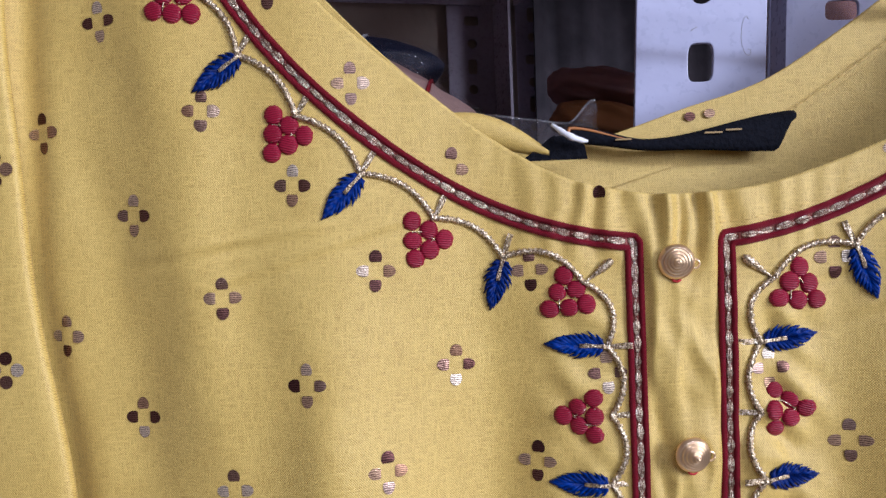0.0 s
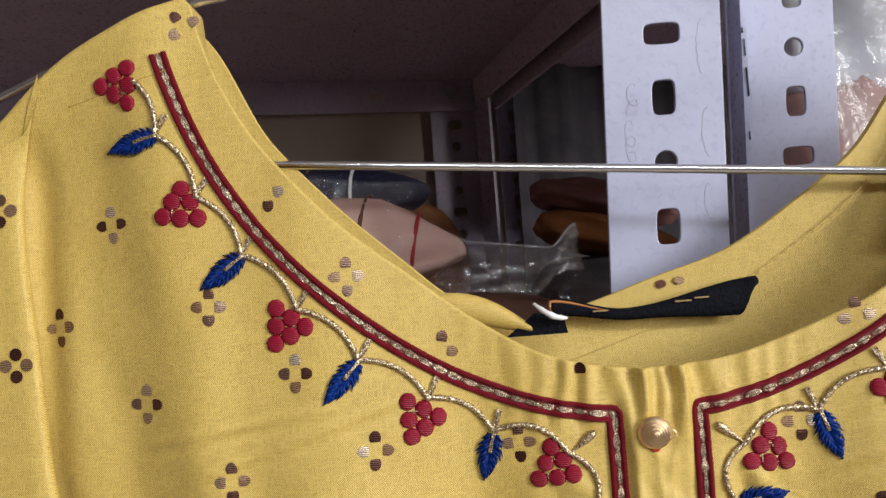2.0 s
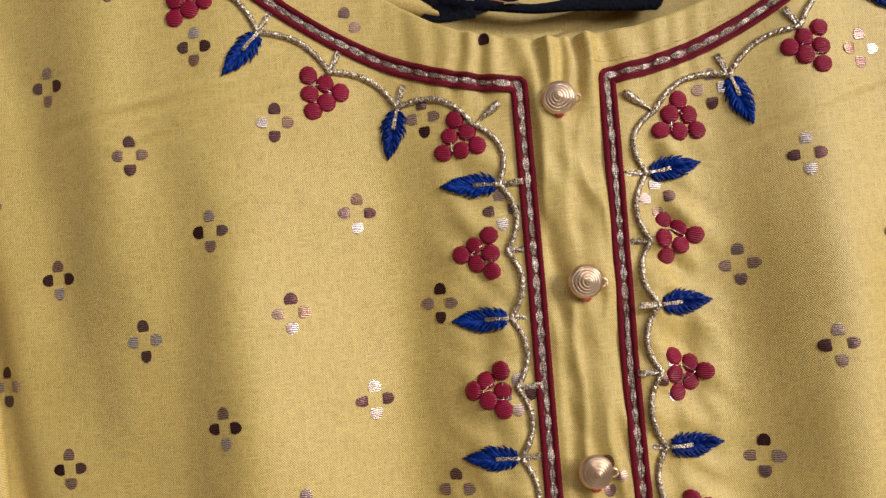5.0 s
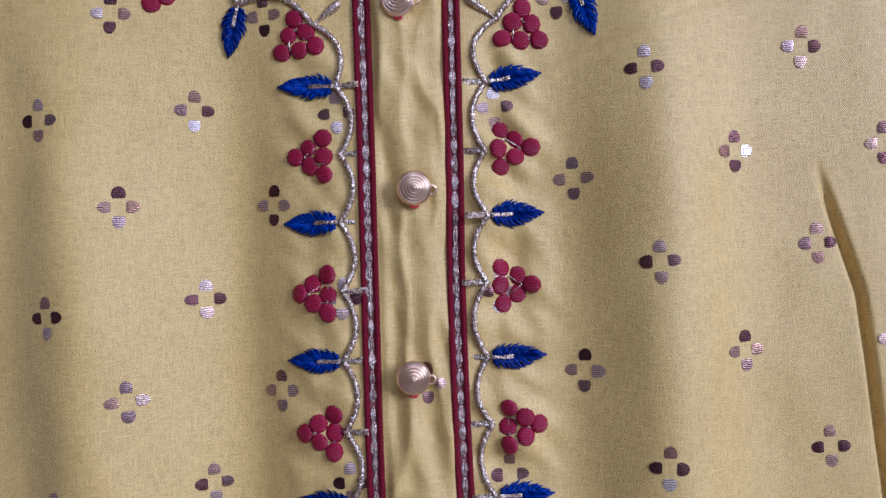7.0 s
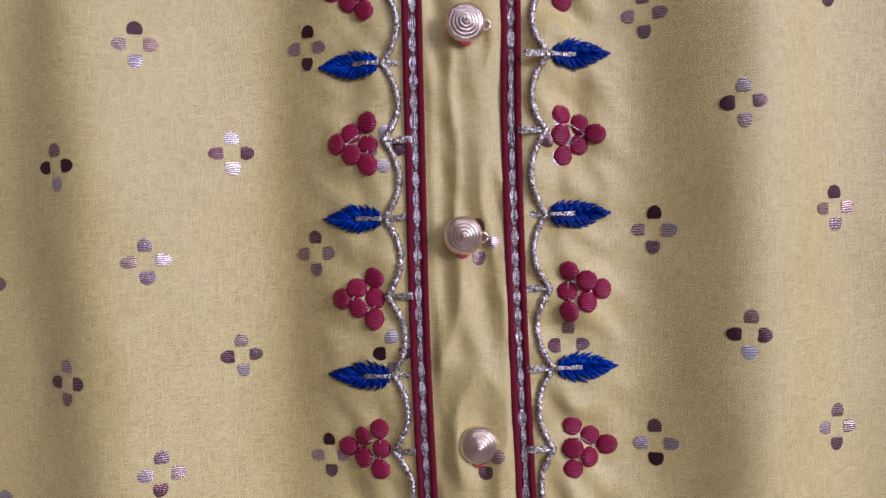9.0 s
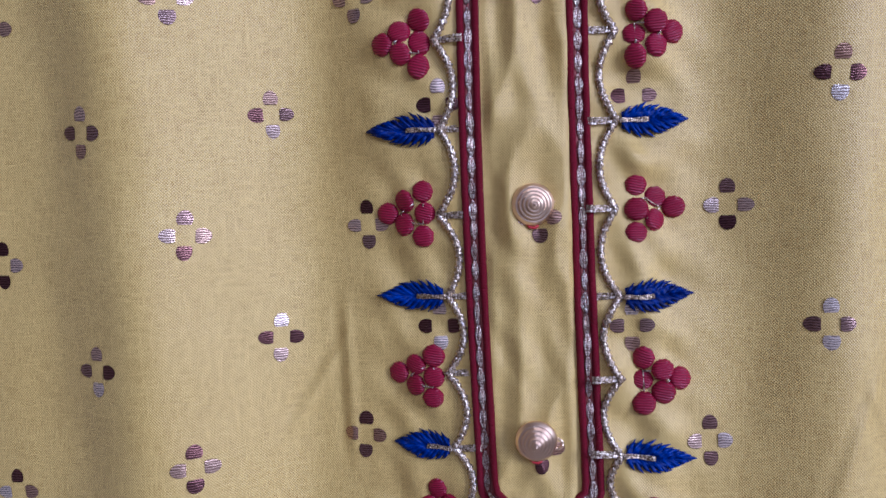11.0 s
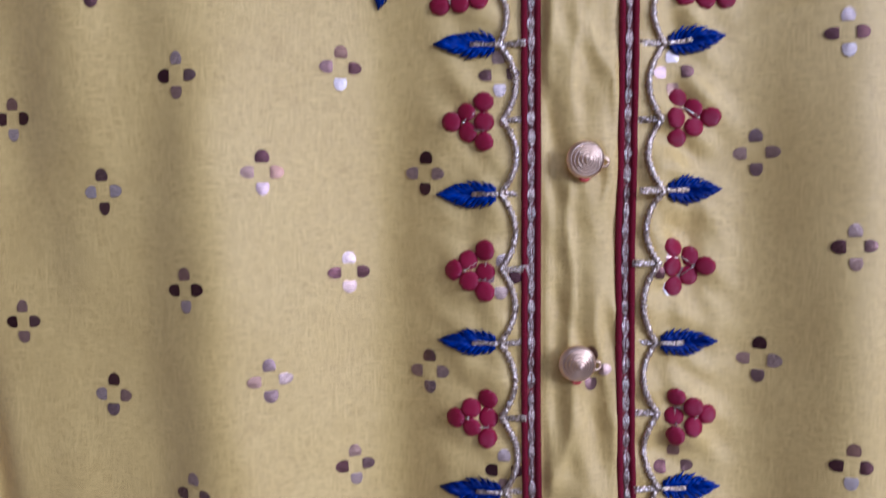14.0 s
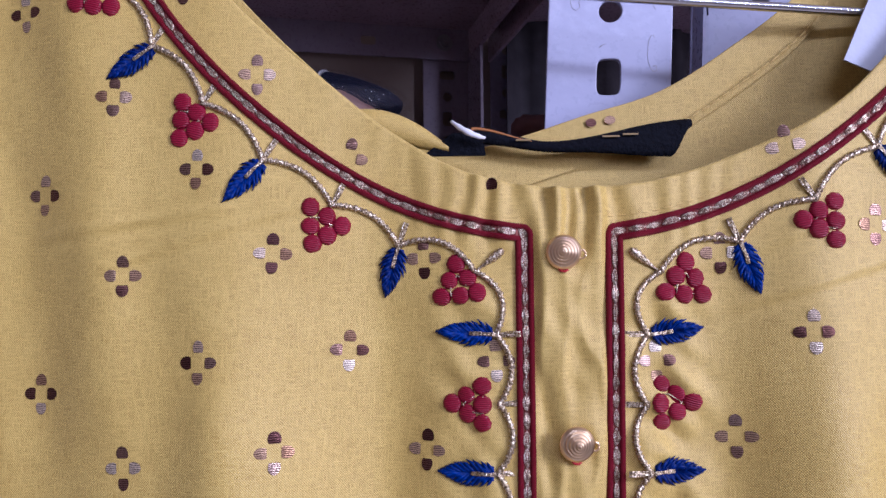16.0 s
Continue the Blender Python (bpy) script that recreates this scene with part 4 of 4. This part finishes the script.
NECK_LEAVES = [(-0.0402, 0.0022, -0.0438, -0.0105), (-0.0734, 0.0236, -0.0832, 0.0131), (-0.1014, 0.0530, -0.1132, 0.0447), (-0.1217, 0.0860, -0.1372, 0.0830),
               (0.0430, 0.0022, 0.0474, -0.0105), (0.0765, 0.0251, 0.0850, 0.0152), (0.1050, 0.0550, 0.1150, 0.0450), (-0.0053, -0.2081, -0.0141, -0.2168), (0.0114, -0.2093, 0.0206, -0.2193)]
for k, (a, b, c, d) in enumerate(NECK_LEAVES):
    leaf(a, b, c, d, 400 + k, 0.0026)
NECK_GRAPES = [(-0.0253, -0.0068, -0.1, 1), (-0.0585, 0.0077, 1, 0.02), (-0.0911, 0.0341, 1, -0.1), (-0.1166, 0.0672, 0.1, 1), (-0.1318, 0.1002, -1, 0.1),
               (0.0299, -0.0068, 0.05, 1), (0.0618, 0.0074, -1, 0.05), (0.0945, 0.0345, -1, 0.0), (-0.0174, -0.2008, -0.15, 1), (0.0250, -0.2020, 0.25, 1), (0.0030, -0.2247, 0.0, -1)]
for k, (a, b, c, d) in enumerate(NECK_GRAPES):
    cluster(a, b, c, d, 500 + k)


def scallop(nodes, bulges):
    """Points of a cord that arcs from node to node."""
    out = []
    for (x0, z0), (x1, z1), b in zip(nodes, nodes[1:], bulges):
        d = math.hypot(x1 - x0, z1 - z0)
        nx, nz = -(z1 - z0) / d, (x1 - x0) / d
        steps = max(4, int(d * 1.15 / 0.00030))
        for i in range(steps):
            t = i / steps
            h = b * math.sin(math.pi * t) ** 0.85
            out.append((x0 + (x1 - x0) * t + nx * h, z0 + (z1 - z0) * t + nz * h))
    return out + [nodes[-1]]


def vine(nodes, bulges, label):
    pts = scallop(nodes, bulges)
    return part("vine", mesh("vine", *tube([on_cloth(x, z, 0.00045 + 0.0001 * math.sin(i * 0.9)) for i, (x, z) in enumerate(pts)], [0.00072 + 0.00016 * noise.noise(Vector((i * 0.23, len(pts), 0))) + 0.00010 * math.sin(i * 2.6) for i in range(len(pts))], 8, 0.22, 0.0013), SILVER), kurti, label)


def bar_mesh():
    pieces = []
    for k in (-2, -1, 0, 1, 2):
        pieces.append(tube([Vector((0.0062 * i / 6, k * 0.00030 * (0.6 + 0.08 * i) + 0.00008 * math.sin(i + 2 * k), 0.00034 + 0.00012 * math.sin(i * 0.5))) for i in range(7)], 0.00016, 5, side_dir=Vector((0, 0, 1))))
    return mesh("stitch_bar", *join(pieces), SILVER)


BAR = bar_mesh()
NECK_LEFT = [(-0.0402, 0.0026), (-0.0565, 0.0128), (-0.0735, 0.0240), (-0.0883, 0.0382), (-0.1018, 0.0533), (-0.1126, 0.0692), (-0.1222, 0.0862)]
NECK_RIGHT = [(0.0430, 0.0026), (0.0602, 0.0122), (0.0765, 0.0251), (0.0912, 0.0392), (0.1050, 0.0550)]
SAY = "champagne metallic corded vine"
left_vine = vine([(-0.0215, -0.0038)] + LEFT_NODES + [(-0.0114, -0.1991), (-0.0051, -0.2079), (0.0030, -0.2140), (0.0029, -0.2185)], [0.0042] + [0.0034] * 10 + [0.0024, 0.0012, 0.0012, 0], SAY)
right_vine = vine([(0.0240, -0.0045)] + RIGHT_NODES + [(0.0208, -0.1993), (0.0114, -0.2087), (0.0042, -0.2118), (0.0030, -0.2140)], [-0.0045] + [-0.0034] * 10 + [-0.0028, -0.0022, -0.0012, 0], SAY)
neck_left = vine([(-0.0215, -0.0038)] + NECK_LEFT + [(-0.1270, 0.1010)], [-0.0042, -0.0030, -0.0030, -0.0030, -0.0030, -0.0028, -0.0028, -0.0022], SAY)
neck_right = vine([(0.0240, -0.0045)] + NECK_RIGHT + [(0.1150, 0.0710)], [0.0040, 0.0030, 0.0030, 0.0030, 0.0030, 0.003], SAY)
for side, nodes, ob in ((-1, LEFT_NODES, left_vine), (1, RIGHT_NODES, right_vine)):
    for x, z in nodes:
        part("stitch_bar", BAR, ob, "", pose_on_cloth(x, z, -side, 0.03, 0.0001))
for nodes, ob in ((NECK_LEFT, neck_left), (NECK_RIGHT, neck_right)):
    for x, z in nodes:
        s = 1 if x > 0 else -1
        part("stitch_bar", BAR, ob, "", pose_on_cloth(x, z, -s * 0.55 * min(1, abs(x) / 0.07), 0.8, 0.0001))
for x, z, ux, uz, ob in ((-0.0050, -0.2079, 0.5, 0.6, left_vine), (0.0114, -0.2087, -0.4, 0.6, right_vine)):
    part("stitch_bar", BAR, ob, "", pose_on_cloth(x, z, ux, uz, 0.0001))


def bud(x0, z0, x1, z1):
    """A small drop-shaped metallic bud at the placket's corners."""
    pts = [(x0 + (x1 - x0) * i / 16, z0 + (z1 - z0) * i / 16) for i in range(17)]
    rad = [0.00035 + 0.00075 * smooth(0.15, 0.75, i / 16) * (1 - smooth(0.85, 1.08, i / 16)) for i in range(17)]
    return tube([on_cloth(x, z, 0.0004) for x, z in pts], rad, 9, 0.15, 0.0014)


part("bud", mesh("bud", *bud(-0.0212, -0.0042, -0.0142, 0.0012), SILVER), kurti, "champagne metallic stitched bud")
part("bud", mesh("bud", *bud(0.0240, -0.0048, 0.0166, 0.0010), SILVER), kurti, "champagne metallic stitched bud")


# ---- buttons ----
def button_mesh():
    """A stepped cone of turned metal, like a tiny ziggurat of rings."""
    prof = [(0.0043, 0.0002), (0.0045, 0.0007), (0.0043, 0.0013)]
    for k in range(5):
        r = 0.0040 - 0.00076 * k
        z = 0.0014 + 0.00062 * k
        prof += [(r, z), (r - 0.00010, z + 0.00042), (r - 0.00036, z + 0.00056), (r - 0.00058, z + 0.00026)]
    prof += [(0.0003, 0.0049), (0.00005, 0.0050)]
    sides = 36
    verts = [(r * math.cos(2 * math.pi * k / sides), r * math.sin(2 * math.pi * k / sides), z) for r, z in prof for k in range(sides)]
    return mesh("button", verts, grid_faces(len(prof), sides, True) + [tuple(range(sides))[::-1]], BUTTON)


BUTTON_MESH = button_mesh()
shank = [Vector((0.0014 * math.cos(a) , 0.0014 * math.sin(a) - 0.0036, 0.0006)) for a in [k * 0.7 for k in range(9)]]
THREAD_MESH = mesh("button_thread", *tube(shank, 0.00032, 6, side_dir=Vector((0, 0, 1))), RED)
eyelet = [Vector((0.0045 + 0.0011 * math.cos(a), -0.0006 + 0.0011 * math.sin(a), 0.0006)) for a in [2 * math.pi * k / 14 for k in range(15)]]
EYE_MESH = mesh("button_shank", *tube(eyelet, 0.0003, 6, side_dir=Vector((0, 0, 1))), BUTTON)
for x, z, tx, tz in ((0.0003, 0.0003, -0.12, 0.05), (0.0025, -0.0453, 0.10, 0.05), (0.0007, -0.0908, 0.10, 0.08), (0.0027, -0.1367, 0.08, 0.0), (0.0027, -0.1840, -0.05, 0.06)):
    m = Matrix(((1, 0, 0, x), (0, 0, -1, fold(x, z) - 0.0008), (0, 1, 0, z), (0, 0, 0, 1))) @ pose(0, 0, 0, math.degrees(tz), math.degrees(tx), 0) @ Matrix.Scale(0.94, 4)
    b = part("button", BUTTON_MESH, kurti, "pale gold ringed cone button", m)
    part("button_thread", THREAD_MESH, b, "red sewing thread")
    part("button_shank", EYE_MESH, b)


# ---- foil print: staggered four-petal flowers ----
def petal(x, z, dx, dz, rnd, mat, r=0.00152):
    """A thin foil patch laid on the weave, flat towards the flower's heart and domed outwards."""
    px, pz = -dz, dx
    w = rnd.uniform(0.92, 1.08)
    ring = []
    for k in range(14):
        th = 2 * math.pi * k / 14
        a, b = math.cos(th), math.sin(th)
        a = a if a > 0 else max(a, -0.55)
        ring.append((r * a * 1.25, r * b * 0.98 * w))
    tilt, lean = rnd.uniform(-0.00012, 0.00012), rnd.uniform(-0.00010, 0.00010)
    verts = []
    for scale, h in ((1.0, 0.00016), (0.6, 0.00022), (0.02, 0.00024)):
        for a, b in ring:
            qx, qz = x + dx * a * scale + px * b * scale, z + dz * a * scale + pz * b * scale
            verts.append(on_cloth(qx, qz, h + tilt * a * scale / r + lean * b * scale / r))
    return mesh("foil_petal", verts, grid_faces(3, 14, True), mat)


def flower(x, z, seed, turn=0.0, on=None, only="ENWS", even=True):
    rnd = random.Random(seed)
    for name, a in zip("ENWS", (0, math.pi / 2, math.pi, -math.pi / 2)):
        if name in only:
            d = (math.cos(a + turn), math.sin(a + turn))
            reach = (0.0027 if name in "EW" else 0.0033) + rnd.uniform(-0.0002, 0.0002)
            # petal direction picks the foil copy with the dim or bright reflection painted in
            part("foil_petal", petal(x + d[0] * reach, z + d[1] * reach, d[0], d[1], rnd, FOIL_DIM if (name in "NS") == even else FOIL_LIT), on or front_panel)


LEFT_PRINT = {
    -8: [(-0.1540, 0.0380), (-0.1498, -0.0131), (-0.1470, -0.0600)],
    -7: [(-0.1370, 0.0642), (-0.1302, 0.0163), (-0.1306, -0.0336), (-0.1295, -0.0815)],
    -6: [(-0.1110, 0.0405), (-0.1077, -0.0044), (-0.1067, -0.0510), (-0.1070, -0.0985), (-0.1080, -0.1472), (-0.1075, -0.1958)],
    -5: [(-0.0897, 0.0218), (-0.0876, -0.0256), (-0.0868, -0.0733), (-0.0868, -0.1205), (-0.0863, -0.1688), (-0.0876, -0.2185)],
    -4: [(-0.0707, 0.0007), (-0.0694, -0.0471), (-0.0688, -0.0944), (-0.0673, -0.1415), (-0.0671, -0.1893), (-0.0680, -0.2370)],
    -3: [(-0.0525, -0.0231), (-0.0517, -0.0706), (-0.0511, -0.1170), (-0.0509, -0.1641), (-0.0519, -0.2111)],
    -2: [(-0.0338, -0.0006), (-0.0333, -0.0477), (-0.0329, -0.0940), (-0.0315, -0.1405), (-0.0334, -0.1857), (-0.0364, -0.2311)],
    -1: [(-0.0162, -0.0259), (-0.0160, -0.0715), (-0.0157, -0.1164), (-0.0165, -0.1616), (-0.0179, -0.2086)]}
RIGHT_PRINT = {
    0: [(0.0040, -0.0925), (0.0040, -0.1393), (0.0040, -0.1861), (-0.0029, -0.2295)],
    1: [(0.0225, -0.0260), (0.0222, -0.0710), (0.0232, -0.1156), (0.0221, -0.1612), (0.0226, -0.2080)],
    2: [(0.0385, 0.0000), (0.0411, -0.0442), (0.0422, -0.0909), (0.0415, -0.1377), (0.0377, -0.1850), (0.0344, -0.2311)],
    3: [(0.0582, -0.0192), (0.0596, -0.0649), (0.0600, -0.1132), (0.0588, -0.1606), (0.0545, -0.2080)],
    4: [(0.0750, 0.0062), (0.0800, -0.0392), (0.0811, -0.0873), (0.0810, -0.1350), (0.0800, -0.1830)],
    5: [(0.0930, 0.0325), (0.0971, -0.0144), (0.0999, -0.0620), (0.1014, -0.1117), (0.1010, -0.1600)],
    6: [(0.1120, 0.0090), (0.1163, -0.0384), (0.1180, -0.0860), (0.1190, -0.1340)]}
seed = 0
for k, spots in {**LEFT_PRINT, **RIGHT_PRINT}.items():
    for x, z in spots:
        seed += 1
        flower(x, z, seed, 0.05 * math.sin(seed * 2.1), even=k % 2 == 0)
for x, z, turn, only in ((-0.0750, 0.0457, 0.0, "ENWS"), (-0.0523, 0.0249, -0.2, "EN"), (-0.0168, 0.0138, 0.0, "N"), (0.0545, 0.0256, 0.15, "ENW"), (-0.0940, 0.0690, 0.0, "ES"), (-0.1130, 0.1140, 0.6, "ENW")):
    seed += 1
    flower(x, z, seed, turn, None, only)


def facing_flower(x, z, seed, only):
    """Foil petals on the back facing, seen inside the neck."""
    for a in only:
        d = (math.cos(a), math.sin(a))
        verts = []
        for scale in (1.0, 0.5, 0.02):
            for k in range(12):
                th = 2 * math.pi * k / 12
                qx, qz = x + d[0] * 0.0026 + 0.0015 * scale * math.cos(th), z + d[1] * 0.0026 + 0.0012 * scale * math.sin(th)
                verts.append(Vector((qx, back_y(qx, qz) - 0.0023, qz)))
        part("foil_petal", mesh("foil_petal", verts, grid_faces(3, 12, True), FOIL_DIM if math.cos(a) < 0 else FOIL_LIT), front_panel)


for x, z, only in ((0.0135, 0.0372, (math.pi, 0.25)),):
    facing_flower(x, z, 0, only)


def sleeve_flower(x, z, seed):
    rnd = random.Random(seed)
    for a in (0, math.pi / 2, math.pi, -math.pi / 2):
        d = (math.cos(a), math.sin(a))
        verts = []
        for scale in (1.0, 0.5, 0.02):
            for k in range(12):
                th = 2 * math.pi * k / 12
                qx, qz = x + d[0] * 0.0029 + 0.0017 * scale * math.cos(th), z + d[1] * 0.0029 + 0.0017 * scale * math.sin(th)
                e = sleeve_edge(qz)
                kk = max(0.0, (e - 0.0022 - qx) / 0.10)
                y = 0.004 - 0.0012 + 0.012 * kk * kk + 0.0022 * noise.noise(Vector((qx * 30, 9.2, qz * 14))) - 0.0018 + 0.004 * smooth(0.08, 0.108, qz) * kk
                w = smooth(0.060, 0.100, qz)
                y = y * (1 - w) + (fold(qx, qz) - 0.0006) * w
                verts.append(Vector((qx, y - 0.0003, qz)))
        part("foil_petal", mesh("foil_petal", verts, grid_faces(3, 12, True), FOIL_DIM if abs(d[1]) > 0.5 else FOIL_LIT), front_panel)


for x, z in ((-0.1660, 0.0700), (-0.1640, 0.0290), (-0.1625, -0.0203), (-0.1590, -0.068)):
    seed += 1
    sleeve_flower(x, z, seed)


# ---- labels in the collar ----
def ribbon():
    verts, n = [], 50
    for i in range(n + 1):
        t = i / n
        x = -0.0215 + 0.0588 * t
        top = 0.0352 - 0.0042 * smooth(0.0, 0.35, t) + 0.0062 * smooth(0.35, 1.0, t)
        low = 0.0308 - 0.0025 * smooth(0.0, 0.4, t) - 0.0012 * smooth(0.45, 0.9, t) + 0.0085 * smooth(0.90, 1.0, t)
        y = back_y(x, 0.03) - 0.0075 + 0.004 * t - 0.0015 * math.sin(3 * t)
        for j in range(7):
            v = j / 6
            verts.append((x, y - 0.0012 * math.sin(math.pi * v) + 0.001 * v, low + (top - low) * v))
    return verts, grid_faces(n + 1, 7)


label_ob = part("neck_label", mesh("neck_label", *ribbon(), LABEL_BLACK), kurti, "black satin label with copper weaving")
solid = label_ob.modifiers.new("thickness", "SOLIDIFY")
solid.thickness = 0.0004
edge = []
for i in range(17):
    t = 0.30 * i / 16
    x = -0.0215 + 0.058 * t
    top = 0.0347 - 0.0042 * smooth(0.0, 0.35, t)
    edge.append(Vector((x, back_y(x, 0.03) - 0.0078 + 0.004 * t - 0.0015 * math.sin(3 * t), top)))
edge = [edge[0] + Vector((0.0001, -0.0004, -0.0028)), edge[0] + Vector((-0.0002, -0.0003, -0.0012))] + edge
part("label_fold", mesh("label_fold", *tube(edge, [0.0005 - 0.00032 * i / 18 for i in range(19)], 6), LABEL_ORANGE), label_ob, "copper woven edge")
for x0, x1, dz in ((-0.010, -0.006, 0.0), (0.013, 0.0175, 0.0006), (0.0185, 0.0225, 0.0010)):
    ty = back_y((x0 + x1) / 2, 0.03) - 0.0075 + 0.004 * (x0 + 0.0215) / 0.058 - 0.0024
    zc = 0.0312 + dz + 0.03 * max(0, x0)
    part("label_mark", mesh("label_mark", *box(x0, x1, ty - 0.0006, ty, zc - 0.0002, zc + 0.0002), LABEL_GOLD, False), label_ob, "illegible woven bar")
tri = [(-0.0345, 0.0262), (-0.0180, 0.0262), (-0.0190, 0.0318), (-0.0265, 0.0322)]
y = 0.0085
part("size_label", mesh("size_label", [(x, y, z) for x, z in tri] + [(x, y + 0.0008, z) for x, z in tri], [(0, 1, 2, 3), (7, 6, 5, 4), (0, 4, 5, 1), (1, 5, 6, 2), (2, 6, 7, 3), (3, 7, 4, 0)], LABEL_BLACK, False), kurti, "small folded black size label")
loop_pts = [Vector((-0.0268 + 0.0085 * t, 0.0066 - 0.002 * math.sin(3.1 * t), 0.0348 - 0.0050 * t - 0.0010 * math.sin(3.1 * t) + 0.0006 * t * t)) for t in [i / 14 for i in range(15)]]
part("hang_loop", mesh("hang_loop", *tube(loop_pts, [0.0004 + 0.00042 * math.sin(3.1 * i / 14) for i in range(15)], 8, 0.12, 0.003), LOOP), kurti, "white cotton hanging loop")


# ---- the paper tag ----
def tag_card():
    """A stiff card hung from the bar: 48 by 70 mm, a little bent."""
    verts, n = [], 12
    ax, az = Vector((0.905, 0, -0.425)), Vector((0.425, 0, 0.905))
    for dy in (0.0, 0.0007):
        for i in range(n + 1):
            for j in range(n + 1):
                u, v = i / n, j / n
                p = Vector((0.0722, 0.0055 + dy, 0.0486)) + ax * (0.048 * u) + az * (0.070 * v)
                p.y += 0.002 * math.sin(math.pi * v) - 0.002 * u * u
                verts.append(p)
    m = n + 1
    f = grid_faces(m, m)
    back = [tuple(i + m * m for i in q)[::-1] for q in f]
    return verts, f + back, m


verts, faces, m = tag_card()
tag = thing("paper_tag", (0.0722, 0.0055, 0.0486), "white card tag with pencilled figure hung at the neck", "paper tag")
part("card", mesh("card", verts, faces, WHITE_CARD, False), tag)
loop_edge = [i * m for i in range(m)] + [(m - 1) * m + j for j in range(1, m)] + [i * m + m - 1 for i in range(m - 2, -1, -1)] + [j for j in range(m - 2, 0, -1)]
rim_verts = [verts[k] for k in loop_edge] + [verts[k + m * m] for k in loop_edge]
q = len(loop_edge)
part("card_edge", mesh("card_edge", rim_verts, [(k, (k + 1) % q, q + (k + 1) % q, q + k) for k in range(q)], CARD_EDGE, False), tag)
for pts in ([(0.0775, 0.0690), (0.0815, 0.0698), (0.0790, 0.0640)], [(0.0830, 0.0690), (0.0870, 0.0640)], [(0.0868, 0.0690), (0.0835, 0.0645)]):
    stroke = []
    for a, b in zip(pts, pts[1:]):
        stroke += [Vector((a[0] + 0.0072 + (b[0] - a[0]) * i / 6, 0.0068, a[1] - 0.001 + (b[1] - a[1]) * i / 6)) for i in range(7)]
    part("pencil_mark", mesh("pencil_mark", *tube(stroke, 0.0003, 5), PENCIL), tag, "grey pencil stroke")
part("string", mesh("string", *tube(line((0.118, 0.0052, 0.089), (0.121, 0.009, 0.120), 10), 0.0004, 6), LOOP), tag, "white cotton string")
